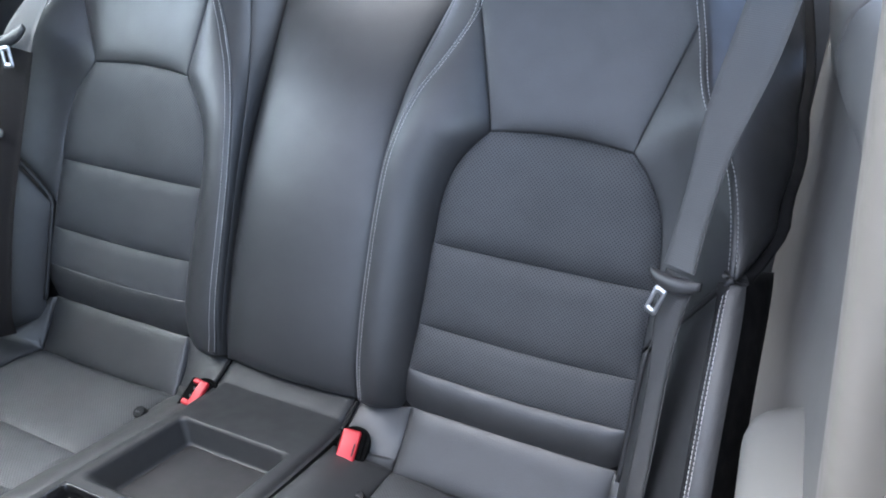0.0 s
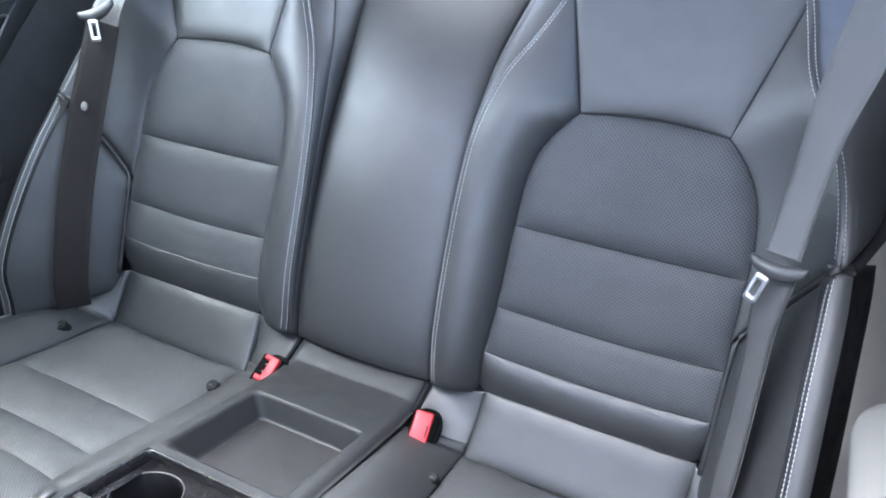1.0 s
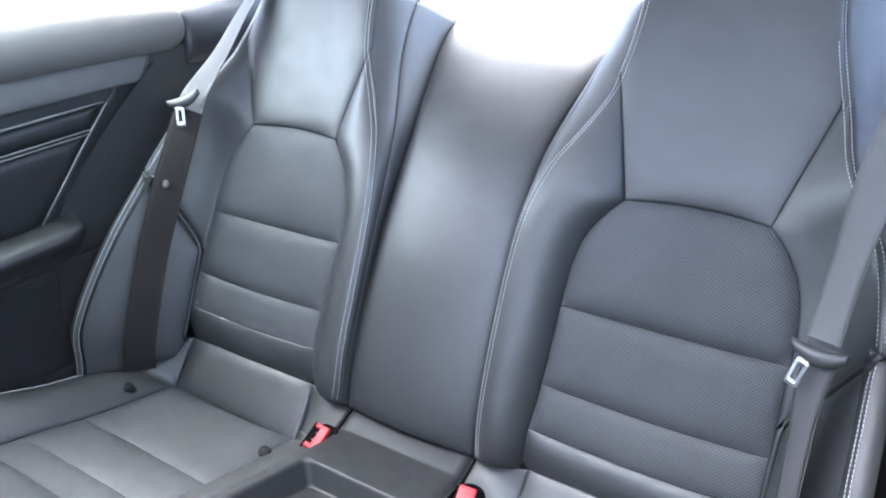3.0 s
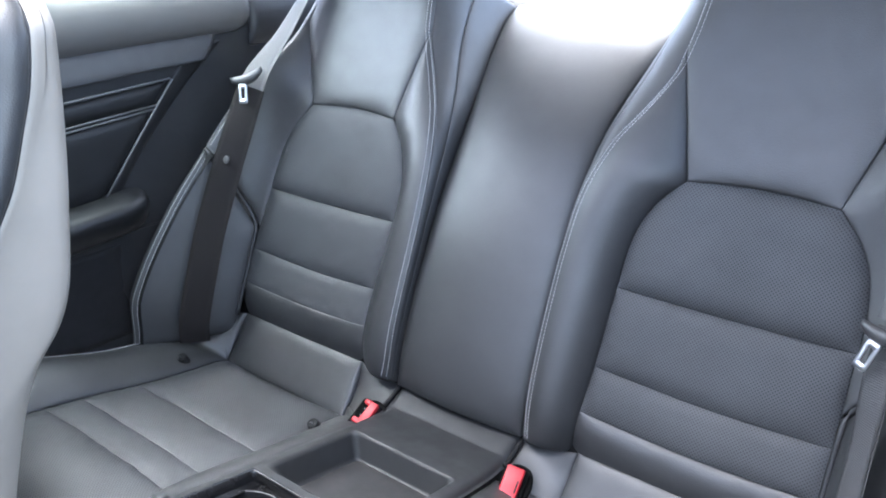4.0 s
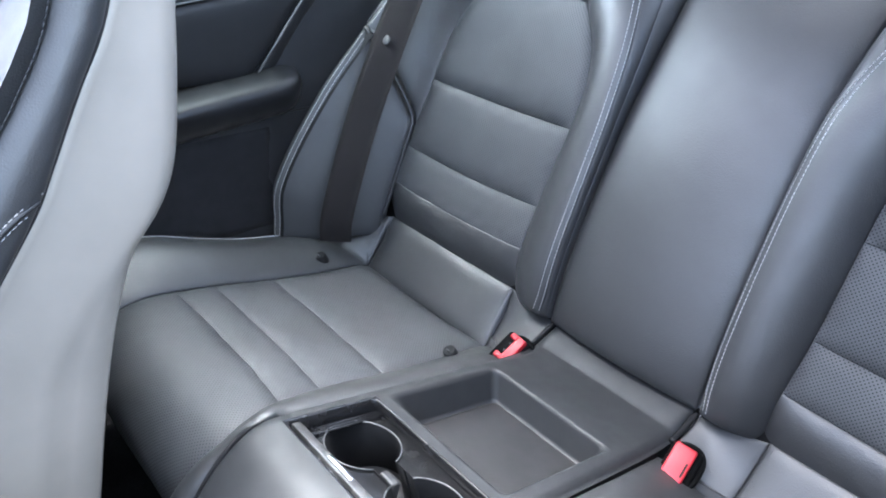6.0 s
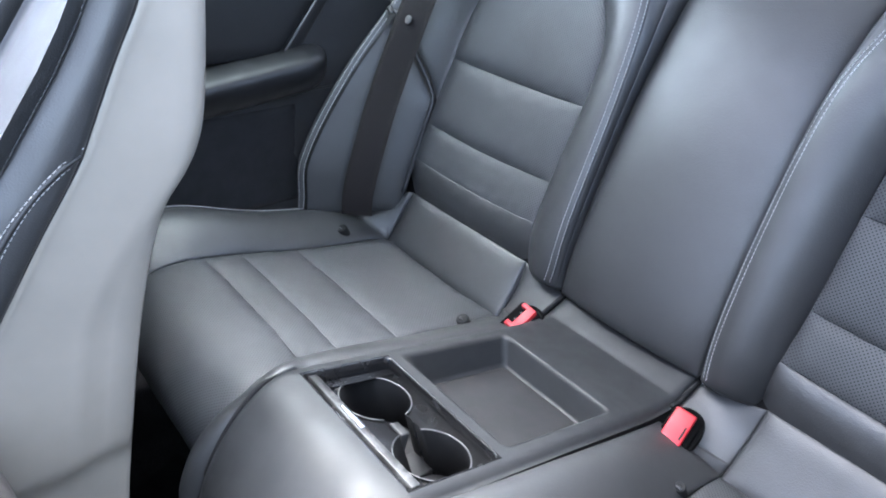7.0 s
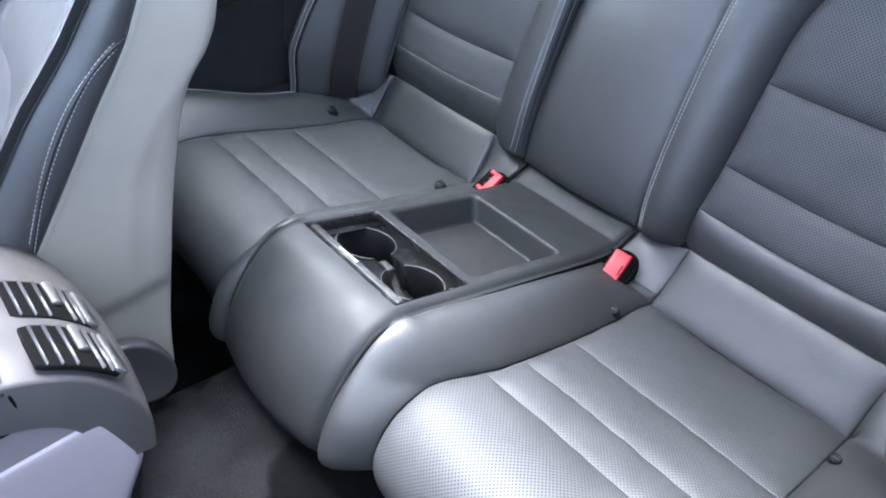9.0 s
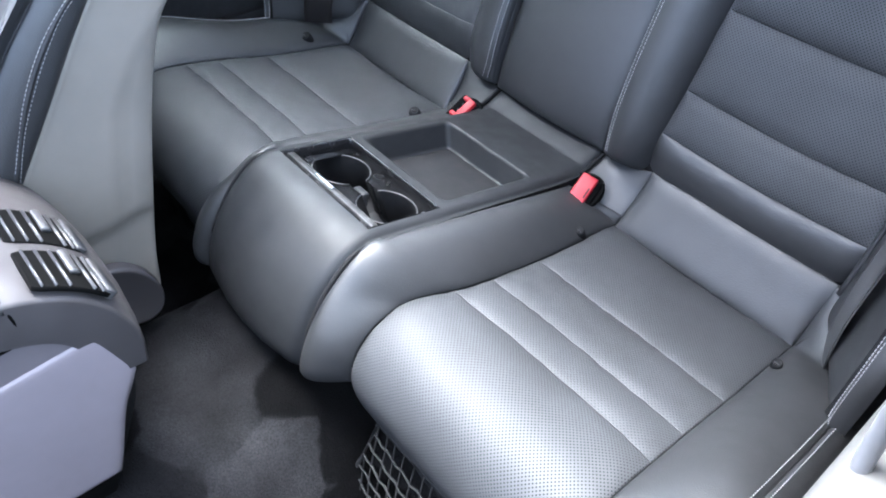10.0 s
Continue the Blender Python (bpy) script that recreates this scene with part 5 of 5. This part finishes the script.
def front_console():
    side_end = curve([(0.272, -0.588), (0.283, -0.584), (0.357, -0.560), (0.385, -0.545), (0.398, -0.540), (0.42, -0.546), (0.44, -0.553), (0.46, -0.561)])
    t = thing("front_console", "front centre console with rear air vents and grey side panels", "console", (0, -0.7, 0.22))
    hw = 0.100
    bm = bmesh.new()
    n = 180
    rows = []
    for i in range(n + 1):
        q = TOP_LEN * i / n
        c = Vector(top_line(q))
        tan = (Vector(top_line(q + 1e-3)) - Vector(top_line(q - 1e-3))).normalized()
        nn = Vector((0, -tan.z, tan.y))
        row = []
        for x, d in ((-hw, -0.047), (-hw, -0.0075), (-hw + 0.0008, -0.0055), (-hw + 0.0028, -0.0038), (-hw + 0.03, 0.0005), (-0.03, 0.004), (0.0, 0.0045), (0.03, 0.004), (hw - 0.03, 0.0005), (hw - 0.0028, -0.0038), (hw - 0.0008, -0.0055), (hw, -0.0075), (hw, -0.047)):
            row.append(bm.verts.new(c + Vector((x, 0, 0)) + nn * d))
        rows.append(row)
    for a, b in zip(rows, rows[1:]):
        for k in range(12):
            bm.faces.new((a[k], b[k], b[k + 1], a[k + 1]))
    part("cover", bm, cover_plastic, t, "grey moulded cover with a rounded edge")
    for sgn in (1, -1):
        def f(u, v):
            z = 0.272 + 0.184 * v
            y = -1.05 + u * (1.05 + side_end(z))
            return Vector((hw - 0.001, y, z + 0.10 * (y + 0.58) * v)), (y, z)

        panel("side_panel", f, side_plastic, t, (30, 24), 0.0015, 0.003, sgn=sgn, toward=Vector((1, 0, 0)), label="pale lavender-grey side panel")

        def f(u, v):
            y = -1.05 + u * (1.05 - 0.556)
            z = 0.440 + 0.06 * v + 0.10 * (y + 0.58) * (1 - v)
            return Vector((hw - 0.004, y, z - 0.03 * max(0, (u - 0.93) / 0.07) * v)), (y, z)

        panel("side_strip", f, strip_plastic, t, (30, 6), 0.001, 0.003, sgn=sgn, toward=Vector((1, 0, 0)), label="grey strip above the side panel")
        gap, gap_len = along([(sgn * x, y, z) for x, y, z in ((hw - 0.012, -0.606, 0.5285), (hw - 0.0012, -0.606, 0.520), (hw - 0.0014, -0.605, 0.502), (hw - 0.0014, -0.6075, 0.491), (hw - 0.0014, -0.616, 0.4855), (hw - 0.0014, -0.70, 0.484), (hw - 0.0014, -0.80, 0.485))])
        part("lid_gap", tube([gap(gap_len * k / 40) for k in range(41)], 0.0013, 8), recess_black, t, "dark gap round the lid")
    bm = loft([[(x, -1.05, 0.24), (x, -0.600, 0.24), (x, -0.548, 0.36), (x, -0.536, 0.42), (x, -0.556, 0.470), (x, -0.60, 0.50), (x, -0.70, 0.52), (x, -1.05, 0.515)] for x in (-0.094, 0.094)], True, True)
    part("core", bm, matte_black, t)

    def q_at(y):
        lo, hi = 0.0, 0.58
        for _ in range(40):
            m = (lo + hi) / 2
            if top_line(m)[1] < y:
                lo = m
            else:
                hi = m
        return lo

    def on_top(x, y, d):
        q = q_at(y)
        c = Vector(top_line(q))
        tan = (Vector(top_line(q + 1e-3)) - Vector(top_line(q - 1e-3))).normalized()
        return c + Vector((x, 0, 0)) + Vector((0, -tan.z, tan.y)) * d

    for cx in (0.071, 0.008):
        def f(u, v, cx=cx):
            y = -0.586 + 0.048 * v
            inset = 0.003 * (abs(2 * v - 1) ** 6)
            x = cx - 0.0255 + inset + (0.051 - 2 * inset) * u
            return on_top(x, y, 0.0050), (x, y)

        # Flat black plate stands for the unlit vent opening.
        vent = panel("air_vent", f, recess_black, t, (12, 14), 0.0, 0.01, skirt=0.004, label="small air vent with grey slats", toward=Vector((0, 0.3, 1)))
        for k in range(5):
            y = (-0.5800, -0.5715, -0.5630, -0.5490, -0.5440)[k]
            bm = loft([[on_top(cx + dx, y - 0.0010, 0.0035), on_top(cx + dx, y + 0.0002, 0.0072), on_top(cx + dx, y + 0.0009, 0.0070), on_top(cx + dx, y - 0.0002, 0.0033)] for dx in (-0.0245, 0.0245)], True, True)
            part("slat", bm, slat_dark, vent)
        bm = loft([[on_top(cx + dx, -0.5555 + 0.0030 * math.cos(2 * math.pi * k / 12), 0.0066 + 0.0026 * math.sin(2 * math.pi * k / 12)) for k in range(12)] for dx in (-0.024, -0.022, 0.004, 0.006)], True, True)
        part("thumb_wheel", bm, slat_grey, vent, "grey sliding tab on the slats")
        bm = loft([[on_top(cx + px, -0.5395 + py, d) for px, py in rounded(0.0235, 0.0030, 0.0024)] for d in (0.000, 0.0070, 0.0080)], True)
        part("vent_trim", bm, slat_grey, vent)
    # joint of the lid in front of the vents
    bm = tube([on_top(x, -0.606, d) for x, d in ((-0.1, -0.012), (-0.095, -0.0045), (-0.07, 0.0010), (-0.03, 0.0040), (0, 0.0045), (0.03, 0.0040), (0.07, 0.0010), (0.095, -0.0045), (0.1, -0.012))], 0.002, 6)
    part("lid_joint", bm, piping_mat, t, "dark joint in front of the vents")


front_console()


# ---- storage net in the foot well ----
def storage_net():
    t = thing("storage_net", "black elastic storage net on the board under the rear seat", "net", (0.28, -0.345, 0.03))
    bm = bmesh.new()

    def at(a, b):
        return (0.194 + 0.221 * a - 0.040 * (1 - b) * (1 - a), -0.346 - 0.045 * (1 - b) - 0.010 * math.sin(math.pi * b) * math.sin(math.pi * a), 0.035 + 0.195 * b)

    for j in range(1, 9):
        b = 1 - j / 9
        tube([at(i / 24, b - 0.035 * math.sin(math.pi * i / 24) + 0.012 * math.sin(i * 2.1 + j)) for i in range(25)], 0.0015, 5, bm)
    for k in range(-5, 15):
        pts = []
        for i in range(19):
            b = 1 - i / 18
            a = (k + 3.5 * (1 - b)) / 14 + 0.006 * math.sin(7 * b + 1.7 * k)
            if 0 <= a <= 1:
                pts.append(at(a, b))
        if len(pts) > 2:
            tube(pts, 0.0011, 5, bm)
    part("mesh", bm, net_cord, t, "knotted elastic mesh")
    part("rim", tube([at(a, b) for a, b in ((0, 0), (0, 0.5), (0, 1), (0.5, 1), (1, 1), (1, 0.5), (1, 0), (0.5, 0))], 0.0035, 6, closed=True), net_cord, t)


kick_board(1)
kick_board(-1)
storage_net()

# ---- body: roof, pillars, sills, ground ----
# Unseen roof; its edges are placed to shape the light on the seats.
slab("ceiling", [(-0.54, -0.19, 1.20), (0.54, -0.19, 1.20), (0.50, 0.44, 1.16), (-0.50, 0.44, 1.16)], 0.04, fabric_roof, "unseen pale fabric roof lining behind the glass roof panel", "ceiling")
slab("ceiling_front", [(-0.54, -1.02, 1.185), (0.54, -1.02, 1.185), (0.54, -0.66, 1.20), (-0.54, -0.66, 1.20)], 0.04, fabric_roof, "unseen pale fabric roof lining that cuts light before the glass roof panel", "ceiling")
for side, name in ((-1, "left"), (1, "right")):
    rail = [(0.46 * side, -0.659, 1.20), (0.60 * side, -0.659, 1.14), (0.60 * side, -0.191, 1.14), (0.46 * side, -0.191, 1.20)]
    slab("ceiling_rail_" + name, rail if side > 0 else rail[::-1], 0.03, fabric_roof, "unseen pale fabric roof rail beside the glass panel", "ceiling")
    drop = [(0.541 * side, -0.19, 1.20), (0.605 * side, -0.19, 1.14), (0.585 * side, 0.50, 1.06), (0.501 * side, 0.44, 1.16)]
    slab("ceiling_side_" + name, drop if side > 0 else drop[::-1], 0.03, fabric_roof, "unseen pale fabric roof edge that cuts light above the side window", "ceiling")
for side, name in ((-1, "window_left"), (1, "window_right")):
    front = -1.55 if side < 0 else -0.14
    pane = [(0.63 * side, front, 0.80), (0.63 * side, 0.62, 0.83), (0.59 * side, 0.45, 1.055), (0.608 * side, front, 1.135)]
    slab(name, pane if side > 0 else pane[::-1], 0.004, tinted_glass, "tinted side window pane", "window")
slab("wall_left", [(-0.72, -0.15, 0.0), (-0.72, -0.15, 0.84), (-0.72, 1.0, 0.84), (-0.72, 1.0, 0.0)], 0.04, trim_plastic, "dark body side behind the trim", "car body")
slab("wall_right", [(0.72, 1.0, 0.0), (0.72, 1.0, 0.84), (0.72, -0.15, 0.84), (0.72, -0.15, 0.0)], 0.04, trim_plastic, "dark body side behind the trim", "car body")
slab("door_left", [(-0.72, -1.5, 0.0), (-0.72, -1.5, 0.76), (-0.72, -0.16, 0.82), (-0.72, -0.16, 0.0)], 0.04, trim_plastic, "dark closed door on the far side", "door")
# Added panel, out of view, that blocks low light through the door opening.
slab("near_side_blocker", [(0.72, -0.16, 0.0), (0.72, -0.16, 0.80), (0.72, -1.5, 0.74), (0.72, -1.5, 0.0)], 0.04, trim_plastic, "unseen dark panel that blocks low light on the near side", "door")
# Unseen wall, high enough to cut the horizon's glow from ahead.
slab("wall_front", [(-0.72, -1.62, 0.0), (0.72, -1.62, 0.0), (0.72, -1.62, 1.02), (-0.72, -1.62, 1.02)], 0.04, trim_plastic, "unseen dark front end of the cabin, raised to cut light", "car body")
slab("wall_rear", [(-0.72, 0.98, 0.9), (0.72, 0.98, 0.9), (0.72, 0.98, 0.0), (-0.72, 0.98, 0.0)], 0.04, trim_plastic, "dark rear end of the cabin", "car body")

bm = bmesh.new()
bmesh.ops.create_grid(bm, x_segments=8, y_segments=8, size=2500)
bmesh.ops.translate(bm, vec=(0, 0, -0.30), verts=bm.verts)
ground = part("ground", bm, asphalt, None, smooth=False)
tagged(ground, "pale grey paved ground round the car", "ground", "", "structure")


# ---- door opening: pillar trim and belt guide bar ----
def pillar():
    t = thing("door_pillar_trim", "pale grey pillar trim beside the open door", "interior trim", (0.63, -0.24, 0.1))
    rings = []
    for i in range(25):
        z = 0.10 + 1.05 * i / 24
        xi = 0.576 - 0.145 * (z - 0.69)
        ring = []
        for px, py in rounded(0.050, 0.030, 0.018, 5):
            ring.append((xi + 0.050 + px, -0.20 + py, z))
        rings.append(ring)
    part("post", loft(rings, True, True), pillar_plastic, t)


pillar()


def guide_bar():
    t = thing("belt_guide_bar", "pale metal belt guide bar at the foot of the pillar", "rail", (0.57, -0.2, 0.46))
    part("bar", tube([(0.600, -0.25, 0.500), (0.580, -0.25, 0.501), (0.571, -0.25, 0.510), (0.566, -0.25, 0.545), (0.562, -0.25, 0.590), (0.560, -0.25, 0.640), (0.585, -0.25, 0.665)], 0.0062, 12), silver, t)


guide_bar()
